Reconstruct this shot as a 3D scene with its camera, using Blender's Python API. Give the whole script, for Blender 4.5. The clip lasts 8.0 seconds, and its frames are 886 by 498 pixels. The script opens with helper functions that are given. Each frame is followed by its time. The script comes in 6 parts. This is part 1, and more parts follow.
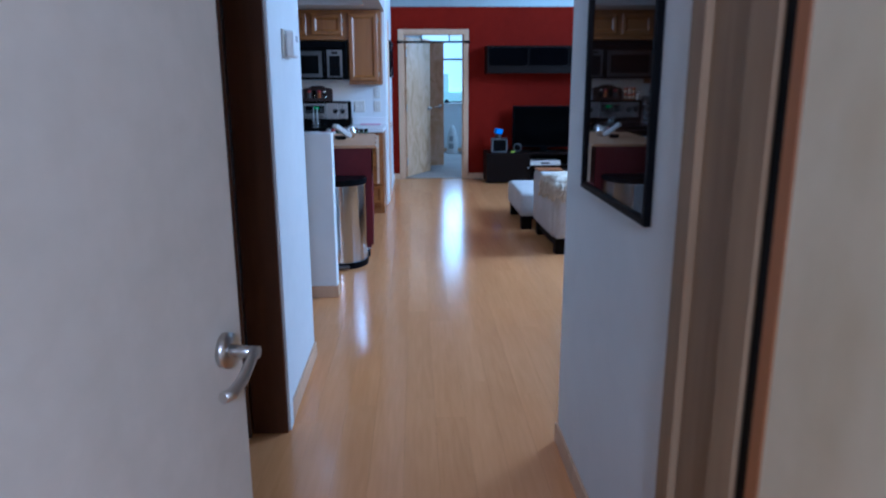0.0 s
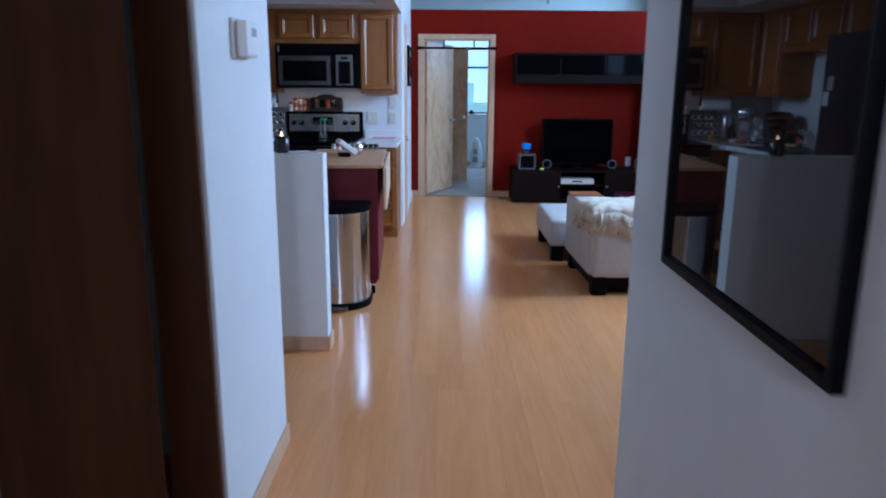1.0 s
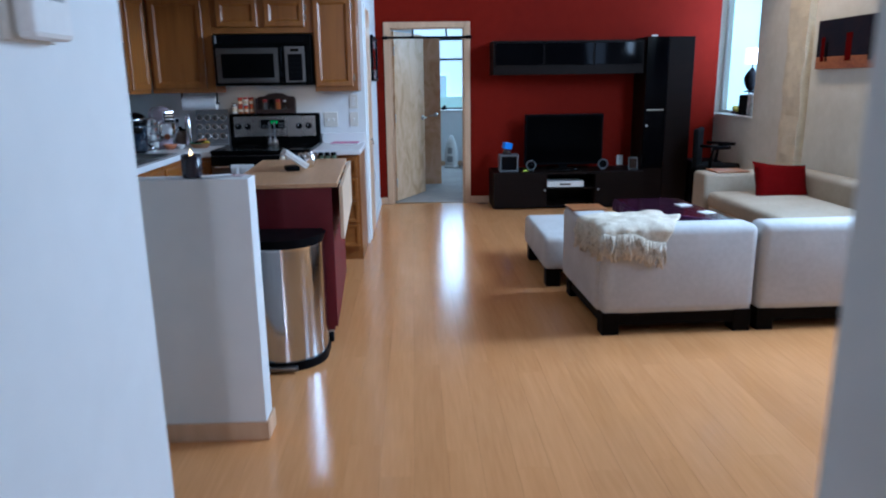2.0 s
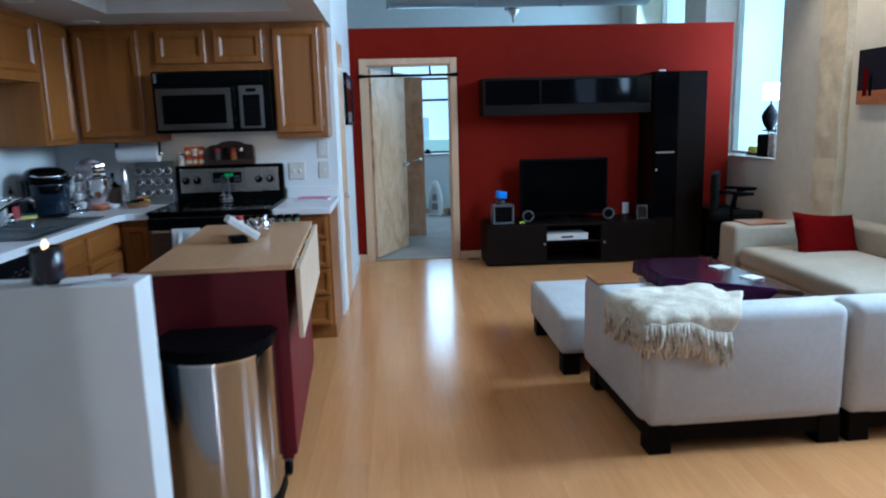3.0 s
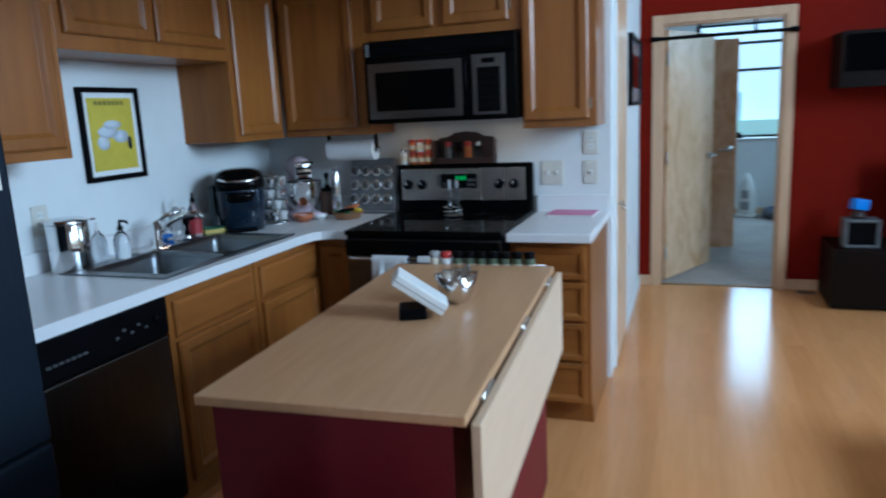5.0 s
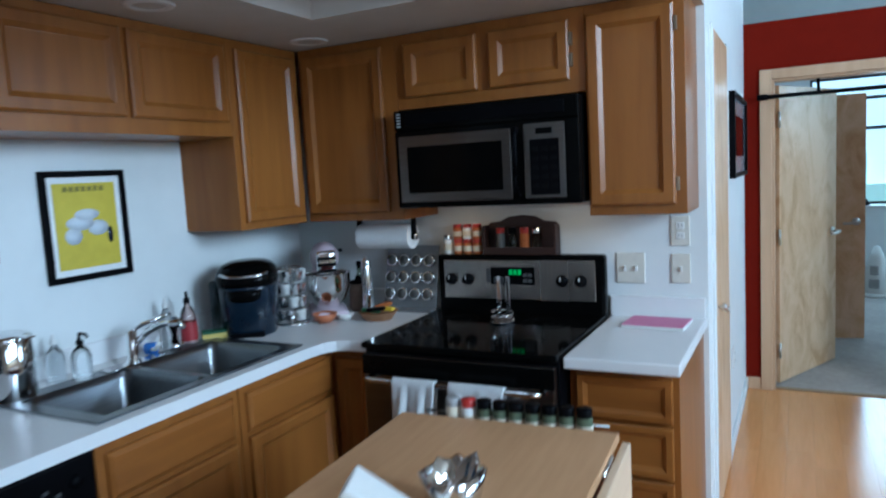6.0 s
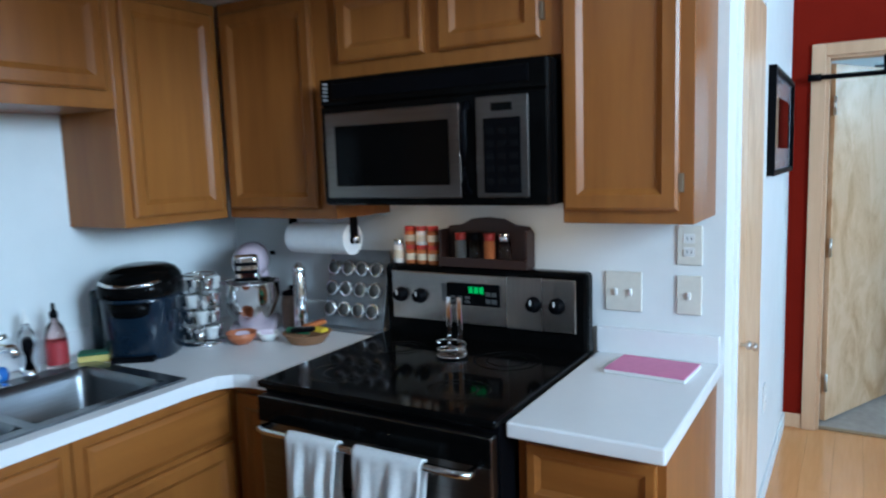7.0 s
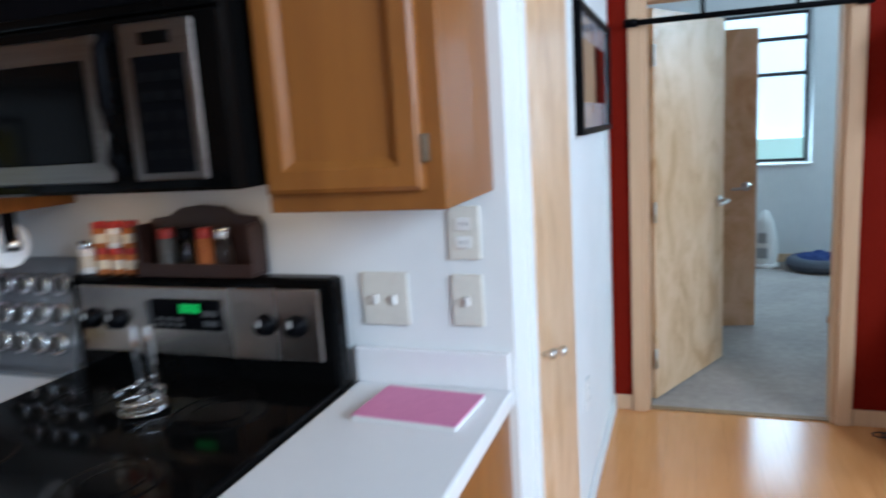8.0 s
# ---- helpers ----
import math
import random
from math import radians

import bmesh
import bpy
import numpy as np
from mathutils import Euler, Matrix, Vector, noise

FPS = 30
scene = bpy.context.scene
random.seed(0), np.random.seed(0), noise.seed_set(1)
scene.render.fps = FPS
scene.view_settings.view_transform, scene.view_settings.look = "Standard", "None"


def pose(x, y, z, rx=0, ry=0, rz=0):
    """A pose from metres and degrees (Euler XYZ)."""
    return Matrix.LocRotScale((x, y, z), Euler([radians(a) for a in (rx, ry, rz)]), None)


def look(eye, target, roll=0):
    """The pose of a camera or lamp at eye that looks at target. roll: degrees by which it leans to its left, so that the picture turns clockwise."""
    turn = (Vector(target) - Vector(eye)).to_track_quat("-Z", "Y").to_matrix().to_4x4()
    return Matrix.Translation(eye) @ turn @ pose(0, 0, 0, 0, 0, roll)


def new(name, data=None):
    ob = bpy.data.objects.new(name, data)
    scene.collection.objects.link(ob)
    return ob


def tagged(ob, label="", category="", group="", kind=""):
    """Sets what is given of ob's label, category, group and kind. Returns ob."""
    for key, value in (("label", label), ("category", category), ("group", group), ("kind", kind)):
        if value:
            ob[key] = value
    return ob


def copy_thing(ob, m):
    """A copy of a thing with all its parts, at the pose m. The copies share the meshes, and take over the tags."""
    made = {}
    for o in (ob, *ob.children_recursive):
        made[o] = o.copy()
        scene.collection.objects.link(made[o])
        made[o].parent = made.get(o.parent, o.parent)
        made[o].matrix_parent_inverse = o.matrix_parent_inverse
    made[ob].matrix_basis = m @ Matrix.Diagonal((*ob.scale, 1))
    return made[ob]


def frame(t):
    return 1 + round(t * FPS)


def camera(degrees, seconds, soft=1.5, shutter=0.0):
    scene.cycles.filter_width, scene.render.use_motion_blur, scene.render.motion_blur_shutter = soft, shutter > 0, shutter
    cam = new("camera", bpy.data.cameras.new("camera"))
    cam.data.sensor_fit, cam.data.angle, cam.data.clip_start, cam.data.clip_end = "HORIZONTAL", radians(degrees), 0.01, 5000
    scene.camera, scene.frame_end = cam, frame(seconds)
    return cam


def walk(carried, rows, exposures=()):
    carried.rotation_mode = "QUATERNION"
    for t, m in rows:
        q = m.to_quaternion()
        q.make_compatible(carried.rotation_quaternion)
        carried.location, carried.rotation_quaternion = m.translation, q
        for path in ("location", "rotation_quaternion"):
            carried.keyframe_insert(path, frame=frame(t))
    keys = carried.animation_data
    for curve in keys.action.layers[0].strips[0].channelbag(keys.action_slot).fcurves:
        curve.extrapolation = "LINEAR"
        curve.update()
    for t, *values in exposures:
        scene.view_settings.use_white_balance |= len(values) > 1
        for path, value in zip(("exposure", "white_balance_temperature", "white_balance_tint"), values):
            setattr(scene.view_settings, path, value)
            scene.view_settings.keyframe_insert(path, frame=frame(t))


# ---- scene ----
cam = camera(64.6, 8.0, soft=2.0, shutter=0.5)
PATH = [
    (0, (0.201, 0.82, 1.4), (0.276, 2.762, 0.927), -0.2),
    (0.5, (0.208, 1.214, 1.393), (0.249, 3.139, 0.852), -1.6),
    (1, (0.285, 1.66, 1.402), (0.29, 3.608, 0.953), 0.4),
    (1.5, (0.292, 2.154, 1.378), (0.319, 4.104, 0.935), 0.2),
    (1.7, (0.294, 2.336, 1.394), (0.371, 4.278, 0.924), -0.4),
    (2.8, (0.308, 3.419, 1.425), (0.358, 5.377, 1.019), -1.7),
    (2.9, (0.296, 3.502, 1.422), (0.363, 5.464, 1.037), -1.5),
    (3, (0.299, 3.61, 1.425), (0.427, 5.574, 1.067), -1.5),
    (3.3, (0.29, 3.86, 1.448), (0.4, 5.818, 1.057), -2.4),
    (3.5, (0.321, 4.008, 1.437), (0.372, 5.967, 1.036), -2.6),
    (4, (0.38, 4.42, 1.456), (0.173, 6.378, 1.105), -1.0),
    (4.5, (0.337, 4.827, 1.442), (-0.013, 6.77, 1.121), -1.1),
    (5, (0.265, 5.173, 1.44), (-0.398, 7.021, 1.054), -2.8),
    (6.3, (0.195, 6.148, 1.54), (-0.717, 7.918, 1.355), -3.0),
    (6.5, (0.189, 6.292, 1.539), (-0.675, 8.086, 1.349), -3.5),
    (7, (0.208, 6.664, 1.514), (-0.807, 8.369, 1.271), -1.9),
    (7.5, (0.224, 7.019, 1.479), (-0.697, 8.76, 1.13), -2.6),
    (8, (0.241, 7.372, 1.481), (-0.419, 9.228, 1.134), -3.6),
]
walk(cam, [(t, look(eye, target, roll)) for t, eye, target, roll in PATH],
     [(0.0, -0.27, 4320, 15), (0.5, -0.15, 4300, 14), (1.0, -0.30, 4680, 18), (1.5, -0.25, 4980, 18), (3.0, -0.26, 4980, 9), (4.5, -0.28, 5020, 9), (6.3, 0.0, 5150, 8), (7.4, 0.25, 5200, 8), (8.0, 0.17, 5620, 16)])

# ---------- light ----------
world = bpy.data.worlds.new("sky")
scene.world = world
world.use_nodes = True
wn = world.node_tree
sky = wn.nodes.new("ShaderNodeTexSky")
sky.sky_type, sky.sun_disc = "NISHITA", False
sky.sun_elevation, sky.sun_rotation = radians(40), radians(100)
wn.links.new(sky.outputs[0], wn.nodes["Background"].inputs[0])
wn.nodes["Background"].inputs[1].default_value = 0.10


def area(name, eye, target, sx, sy, watts, colour):
    d = bpy.data.lights.new(name, "AREA")
    d.shape, d.size, d.size_y, d.energy, d.color = "RECTANGLE", sx, sy, watts, colour
    o = new(name, d)
    o.matrix_world = look(eye, target)
    return o


def spot(name, eye, target, watts, colour, cone=60):
    d = bpy.data.lights.new(name, "SPOT")
    d.energy, d.color, d.spot_size, d.spot_blend, d.shadow_soft_size = watts, colour, radians(cone), 0.7, 0.04
    o = new(name, d)
    o.matrix_world = look(eye, target)
    return o


DAY = (0.66, 0.84, 1.0)
DAY2 = (0.74, 0.91, 0.98)
# daylight through the tall windows of the long side wall, the alcove window and the bedroom windows
area("window_light", (3.95, 4.35, 2.25), (-1.5, 7.6, 1.1), 0.9, 1.5, 28, DAY)
area("window_light", (3.95, 6.35, 2.55), (-1.4, 8.4, 1.1), 0.68, 1.5, 182, DAY2)
area("window_light", (3.95, 7.38, 2.62), (-1.0, 7.8, 1.1), 0.60, 1.36, 72, DAY2)
area("window_light", (4.19, 10.29, 1.95), (0.0, 10.29, 1.95), 0.54, 1.6, 58, DAY)
area("window_light", (0.81, 14.66, 1.65), (0.6, 9.0, 0.7), 0.95, 1.3, 26, (0.62, 0.88, 1.0))
area("window_light", (4.2, 13.0, 2.6), (1.0, 12.5, 1.5), 1.6, 1.2, 72, (0.60, 0.90, 1.0))
WARM = (1.0, 0.74, 0.45)
spot("wall_washer_light", (3.25, 8.95, 3.3), (3.8, 9.0, 1.2), 80, WARM, 75)
spot("wall_washer_light", (3.2, 8.2, 3.3), (3.8, 8.3, 1.3), 55, WARM, 75)
# fill light added in the corridor; no lamp is seen there
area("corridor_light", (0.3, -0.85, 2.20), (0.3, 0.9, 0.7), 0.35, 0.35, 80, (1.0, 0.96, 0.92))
# unseen fluorescent fixture added in kitchen ceiling recess, and two lamps under the microwave
area("kitchen_light", (-0.82, 6.95, 2.44), (-0.82, 6.95, 0), 0.22, 1.15, 2, (0.86, 0.95, 1.0))
for lx in (-1.13, -0.63):
    area("hood_light", (lx, 8.60, 1.388), (lx, 8.62, 0), 0.05, 0.05, 0.22, (1.0, 0.68, 0.36))

# ---------- materials ----------
def nodes(name):
    m = bpy.data.materials.new(name)
    m.use_nodes = True
    t = m.node_tree
    return m, t, t.nodes["Principled BSDF"]


def mk(name, a, b=None, scale=6.0, rough=0.5, metal=0.0, bump=0.0, bscale=120.0, stretch=(1, 1, 1), vary=0.0, rough2=None, coat=0.0, fine=None, spec=0.5):
    """Two colours mixed by noise at two scales, with relief, in metres of the object."""
    m, t, p = nodes(name)
    b = b or tuple(c * 0.86 for c in a)
    tc = t.nodes.new("ShaderNodeTexCoord")
    mp = t.nodes.new("ShaderNodeMapping")
    mp.inputs["Scale"].default_value = stretch
    info = t.nodes.new("ShaderNodeObjectInfo")
    off = t.nodes.new("ShaderNodeVectorMath")
    off.operation = "MULTIPLY_ADD"
    t.links.new(info.outputs["Random"], off.inputs[0])
    off.inputs[1].default_value = (7.3, 5.1, 9.7)
    t.links.new(tc.outputs["Object"], off.inputs[2])
    t.links.new(off.outputs[0], mp.inputs["Vector"])
    n = t.nodes.new("ShaderNodeTexNoise")
    n.inputs["Scale"].default_value, n.inputs["Detail"].default_value = scale, 6
    t.links.new(mp.outputs[0], n.inputs["Vector"])
    n2 = t.nodes.new("ShaderNodeTexNoise")
    n2.inputs["Scale"].default_value, n2.inputs["Detail"].default_value = fine or scale * 7, 4
    t.links.new(mp.outputs[0], n2.inputs["Vector"])
    av = t.nodes.new("ShaderNodeMath")
    av.operation = "MULTIPLY_ADD"
    t.links.new(n2.outputs[0], av.inputs[0])
    av.inputs[1].default_value = 0.45
    half = t.nodes.new("ShaderNodeMath")
    half.operation = "MULTIPLY"
    half.inputs[1].default_value = 0.55
    t.links.new(n.outputs[0], half.inputs[0])
    t.links.new(half.outputs[0], av.inputs[2])
    r = t.nodes.new("ShaderNodeValToRGB")
    r.color_ramp.elements[0].position, r.color_ramp.elements[0].color = 0.36, (*b, 1)
    r.color_ramp.elements[1].position, r.color_ramp.elements[1].color = 0.64, (*a, 1)
    t.links.new(av.outputs[0], r.inputs[0])
    col = r.outputs[0]
    if vary:
        h = t.nodes.new("ShaderNodeHueSaturation")
        mr = t.nodes.new("ShaderNodeMapRange")
        mr.inputs["To Min"].default_value, mr.inputs["To Max"].default_value = 1 - vary, 1 + vary
        t.links.new(info.outputs["Random"], mr.inputs["Value"])
        t.links.new(mr.outputs[0], h.inputs["Value"])
        t.links.new(col, h.inputs["Color"])
        col = h.outputs[0]
    t.links.new(col, p.inputs["Base Color"])
    rr = t.nodes.new("ShaderNodeMapRange")
    rr.inputs["To Min"].default_value, rr.inputs["To Max"].default_value = rough, rough2 if rough2 is not None else min(1, rough * 1.25)
    t.links.new(n.outputs[0], rr.inputs["Value"])
    t.links.new(rr.outputs[0], p.inputs["Roughness"])
    p.inputs["Metallic"].default_value = metal
    p.inputs["Specular IOR Level"].default_value = spec
    p.inputs["Coat Weight"].default_value = coat
    p.inputs["Coat Roughness"].default_value = 0.12
    if bump:
        bn = t.nodes.new("ShaderNodeTexNoise")
        bn.inputs["Scale"].default_value, bn.inputs["Detail"].default_value = bscale, 3
        t.links.new(mp.outputs[0], bn.inputs["Vector"])
        bu = t.nodes.new("ShaderNodeBump")
        bu.inputs["Strength"].default_value, bu.inputs["Distance"].default_value = min(1, bump), 0.002
        t.links.new(bn.outputs[0], bu.inputs["Height"])
        t.links.new(bu.outputs[0], p.inputs["Normal"])
    return m


def glow(name, colour, strength):
    m, t, p = nodes(name)
    p.inputs["Base Color"].default_value = (*colour, 1)
    p.inputs["Emission Color"].default_value = (*colour, 1)
    p.inputs["Emission Strength"].default_value = strength
    return m


def glass(name, tint=(0.9, 0.95, 0.97), rough=0.02):
    m, t, p = nodes(name)
    p.inputs["Base Color"].default_value = (*tint, 1)
    p.inputs["Roughness"].default_value = rough
    p.inputs["Transmission Weight"].default_value = 1.0
    p.inputs["IOR"].default_value = 1.45
    return m


M_wall = mk("white_wall_paint", (0.73, 0.745, 0.735), (0.69, 0.705, 0.695), 1.5, 0.65, bump=0.25, bscale=260)
M_plaster = mk("cream_plaster", (0.70, 0.66, 0.57), (0.62, 0.58, 0.49), 2.0, 0.8, bump=0.7, bscale=40)
# for the unseen loft ceiling and near wall, darkened to cut bounced light
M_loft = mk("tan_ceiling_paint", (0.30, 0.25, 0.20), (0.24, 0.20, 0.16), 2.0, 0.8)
M_red = mk("red_wall_paint", (0.172, 0.0088, 0.0028), (0.148, 0.0070, 0.0024), 1.3, 0.55, spec=0.05, bump=0.25, bscale=260)
M_ceil = mk("ceiling_paint", (0.58, 0.55, 0.51), (0.52, 0.49, 0.45), 1.2, 0.8, bump=0.4, bscale=150)
M_floor = mk("maple_floor", (0.68, 0.318, 0.118), (0.59, 0.262, 0.090), 5.0, 0.13, bump=0.04, bscale=60, stretch=(1, 0.07, 1), vary=0.035, rough2=0.22, fine=60)
# pilaster plaster, with the warm wash of the spots put into its tan
M_pil = mk("tan_plaster", (0.74, 0.65, 0.48), (0.60, 0.51, 0.36), 13.0, 0.8, bump=1.0, bscale=40)
M_console = mk("warm_brushed_steel", (0.50, 0.46, 0.42), (0.40, 0.37, 0.34), 3.0, 0.24, metal=1.0, stretch=(1, 1, 0.04), fine=150)
M_sink = mk("sink_steel", (0.20, 0.21, 0.22), (0.15, 0.16, 0.17), 4.0, 0.27, metal=1.0, stretch=(1, 0.05, 1), fine=120)
M_duct = mk("galvanised_duct", (0.42, 0.47, 0.50), (0.33, 0.38, 0.41), 4.0, 0.45, metal=0.6)
M_screen = mk("matt_black_screen", (0.0012, 0.0012, 0.0016), (0.001, 0.001, 0.0012), 3, 0.12, spec=0.025)
M_sub = mk("subfloor", (0.10, 0.055, 0.03))
M_carpet = mk("grey_carpet", (0.42, 0.37, 0.335), (0.31, 0.275, 0.25), 3.0, 0.95, bump=1.0, bscale=400)
M_cab = mk("honey_maple", (0.300, 0.112, 0.022), (0.205, 0.070, 0.013), 4.0, 0.28, bump=0.05, bscale=90, spec=0.33, stretch=(1, 1, 0.10), vary=0.06, fine=24)
M_cabh = mk("honey_maple_across", (0.300, 0.112, 0.022), (0.205, 0.070, 0.013), 4.0, 0.28, bump=0.05, bscale=90, spec=0.33, stretch=(0.10, 1, 1), vary=0.06, fine=24)
def flame(name, pale, mid, deep, rough=0.3):
    """Flame-figured veneer: wavy bands along the grain, broken by broad patches and fine pores."""
    m, t, p = nodes(name)
    tc, info, off, mp = (t.nodes.new(k) for k in ("ShaderNodeTexCoord", "ShaderNodeObjectInfo", "ShaderNodeVectorMath", "ShaderNodeMapping"))
    off.operation = "MULTIPLY_ADD"
    off.inputs[1].default_value = (3.1, 1.7, 5.3)
    t.links.new(info.outputs["Random"], off.inputs[0])
    t.links.new(tc.outputs["Object"], off.inputs[2])
    t.links.new(off.outputs[0], mp.inputs["Vector"])
    mp.inputs["Scale"].default_value = (1.0, 1.0, 0.62)
    a, b, c = (t.nodes.new("ShaderNodeTexNoise") for _ in range(3))
    for n, sc, dt, ds in ((a, 5.0, 3, 1.7), (b, 1.5, 2, 0.5), (c, 60.0, 3, 0.0)):
        n.inputs["Scale"].default_value, n.inputs["Detail"].default_value, n.inputs["Distortion"].default_value = sc, dt, ds
        t.links.new(mp.outputs[0], n.inputs["Vector"])
    mix = t.nodes.new("ShaderNodeMath")
    mix.operation = "MULTIPLY_ADD"
    mix.inputs[1].default_value = 0.55
    t.links.new(a.outputs[0], mix.inputs[0])
    part_b = t.nodes.new("ShaderNodeMath")
    part_b.operation = "MULTIPLY_ADD"
    part_b.inputs[1].default_value = 0.33
    t.links.new(b.outputs[0], part_b.inputs[0])
    part_c = t.nodes.new("ShaderNodeMath")
    part_c.operation = "MULTIPLY"
    part_c.inputs[1].default_value = 0.12
    t.links.new(c.outputs[0], part_c.inputs[0])
    t.links.new(part_c.outputs[0], part_b.inputs[2])
    t.links.new(part_b.outputs[0], mix.inputs[2])
    r = t.nodes.new("ShaderNodeValToRGB")
    r.color_ramp.elements[0].position, r.color_ramp.elements[0].color = 0.36, (*deep, 1)
    r.color_ramp.elements[1].position, r.color_ramp.elements[1].color = 0.60, (*pale, 1)
    e = r.color_ramp.elements.new(0.47)
    e.color = (*mid, 1)
    t.links.new(mix.outputs[0], r.inputs[0])
    t.links.new(r.outputs[0], p.inputs["Base Color"])
    p.inputs["Roughness"].default_value = rough
    return m


M_birch = flame("birch_veneer", (0.71, 0.49, 0.315), (0.62, 0.395, 0.22), (0.50, 0.28, 0.13))
M_trim = mk("birch_trim", (0.62, 0.41, 0.25), (0.52, 0.33, 0.19), 4.0, 0.45, stretch=(1, 1, 0.1), vary=0.05)
M_closet = mk("brown_door_veneer", (0.12, 0.048, 0.018), (0.07, 0.028, 0.011), 3.0, 0.55, spec=0.15, stretch=(1, 1, 0.1))
# trim wood darkened: the shade on the entrance frame is put into its colour
M_frame = mk("aged_frame_wood", (0.32, 0.215, 0.12), (0.22, 0.14, 0.075), 4.0, 0.5, stretch=(1, 1, 0.08), spec=0.2)
M_stain = mk("stained_cream_paint", (0.66, 0.575, 0.40), (0.46, 0.365, 0.22), 2.2, 0.5, stretch=(1, 1, 0.5), bump=0.2, bscale=90, fine=7)
M_doorpaint = mk("white_door_paint", (0.66, 0.61, 0.52), (0.59, 0.545, 0.455), 3.0, 0.5, bump=0.2, bscale=90)
M_counter = mk("white_laminate", (0.74, 0.735, 0.73), (0.72, 0.715, 0.71), 5.0, 0.30, rough2=0.33)
M_black = mk("black_gloss", (0.003, 0.003, 0.003), (0.002, 0.002, 0.002), 5, 0.07, spec=0.065)
M_blackp = mk("black_plastic", (0.003, 0.003, 0.004), (0.002, 0.002, 0.0025), 8, 0.38, bump=0.1, spec=0.04)
M_dsteel = mk("dark_brushed_steel", (0.07, 0.062, 0.056), (0.05, 0.045, 0.04), 3.0, 0.30, metal=1.0, stretch=(1, 1, 0.04), fine=150)
M_steel = mk("brushed_steel", (0.21, 0.20, 0.19), (0.16, 0.15, 0.14), 3.0, 0.26, metal=1.0, stretch=(0.04, 1, 1), fine=150)
M_steelv = mk("brushed_steel_upright", (0.54, 0.56, 0.575), (0.45, 0.465, 0.48), 3.0, 0.13, metal=1.0, stretch=(1, 1, 0.04), fine=150)
M_chrome = mk("chrome", (0.80, 0.80, 0.80), (0.72, 0.72, 0.72), 3.0, 0.07, metal=1.0)
M_nickel = mk("satin_nickel", (0.62, 0.60, 0.57), (0.55, 0.53, 0.50), 3.0, 0.28, metal=1.0)
M_hinge = mk("antique_brass", (0.30, 0.24, 0.17), (0.22, 0.17, 0.12), 9.0, 0.35, metal=1.0)
M_dark = mk("espresso_veneer", (0.0085, 0.0040, 0.0025), (0.005, 0.0024, 0.0016), 4.0, 0.45, spec=0.09, stretch=(0.12, 1, 1), vary=0.1)
M_plinth = mk("black_stained_wood", (0.006, 0.004, 0.003), (0.004, 0.003, 0.002), 5.0, 0.5, spec=0.04)
M_darkgloss = mk("black_glass", (0.002, 0.002, 0.003), (0.0015, 0.0015, 0.002), 4.0, 0.05, spec=0.05)
M_isl = mk("red_lacquer", (0.135, 0.0048, 0.0115), (0.112, 0.0040, 0.0095), 3.0, 0.45, spec=0.3, bump=0.08)
M_beech = mk("beech_top", (0.55, 0.315, 0.160), (0.45, 0.245, 0.115), 3.0, 0.30, stretch=(1, 0.10, 1), fine=50)
M_beechl = mk("beech_leaf", (0.70, 0.52, 0.36), (0.61, 0.44, 0.29), 3.0, 0.35, stretch=(1, 0.10, 1), fine=50)
M_sofa = mk("cream_upholstery", (0.54, 0.525, 0.505), (0.46, 0.445, 0.425), 5.0, 0.9, bump=0.7, bscale=350)
# same fabric as M_sofa, with the shade put into a darker beige
M_sofa_shade = mk("beige_upholstery", (0.37, 0.31, 0.235), (0.31, 0.26, 0.195), 5.0, 0.9, bump=0.7, bscale=350)
M_throw = mk("cream_wool", (0.72, 0.65, 0.53), (0.48, 0.40, 0.29), 14.0, 0.95, bump=1.0, bscale=160)
M_leather = mk("tan_leather", (0.30, 0.115, 0.035), (0.22, 0.080, 0.024), 9.0, 0.35, bump=0.4, bscale=200)
M_redcloth = mk("red_cushion_cloth", (0.095, 0.002, 0.002), (0.075, 0.0015, 0.0015), 8.0, 0.85, bump=0.6, bscale=300, spec=0.02)
M_purple = mk("purple_satin", (0.040, 0.004, 0.038), (0.026, 0.003, 0.026), 6.0, 0.45, spec=0.15, bump=0.2, bscale=60)
M_white = mk("white_plastic", (0.74, 0.73, 0.70), (0.69, 0.68, 0.65), 8.0, 0.4)
M_ivory = mk("ivory_plastic", (0.66, 0.63, 0.55), (0.60, 0.57, 0.50), 8.0, 0.4)
M_paper = mk("white_paper", (0.80, 0.80, 0.79), (0.74, 0.74, 0.73), 12, 0.85, bump=0.4, bscale=180)
M_towel = mk("white_terry", (0.74, 0.74, 0.73), (0.62, 0.62, 0.62), 18, 0.95, bump=1.0, bscale=300)
M_glass = glass("clear_glass")
M_tint = glass("smoky_glass", (0.22, 0.30, 0.34), 0.03)
M_sky = glow("bright_sky", (0.74, 0.93, 0.98), 1.12)
M_skyb = glow("bright_bedroom_sky", (0.80, 0.95, 1.0), 0.95)
# building and trees glow; bright haze is put into these pale colours
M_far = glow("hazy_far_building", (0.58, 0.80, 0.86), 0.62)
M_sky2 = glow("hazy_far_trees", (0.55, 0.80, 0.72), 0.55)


# ---------- helpers for shapes ----------
def link(name, bm, mat):
    me = bpy.data.meshes.new(name)
    bmesh.ops.recalc_face_normals(bm, faces=bm.faces)
    bm.to_mesh(me)
    bm.free()
    for m in (mat if isinstance(mat, (list, tuple)) else (mat,)):
        me.materials.append(m)
    return new(name, me)


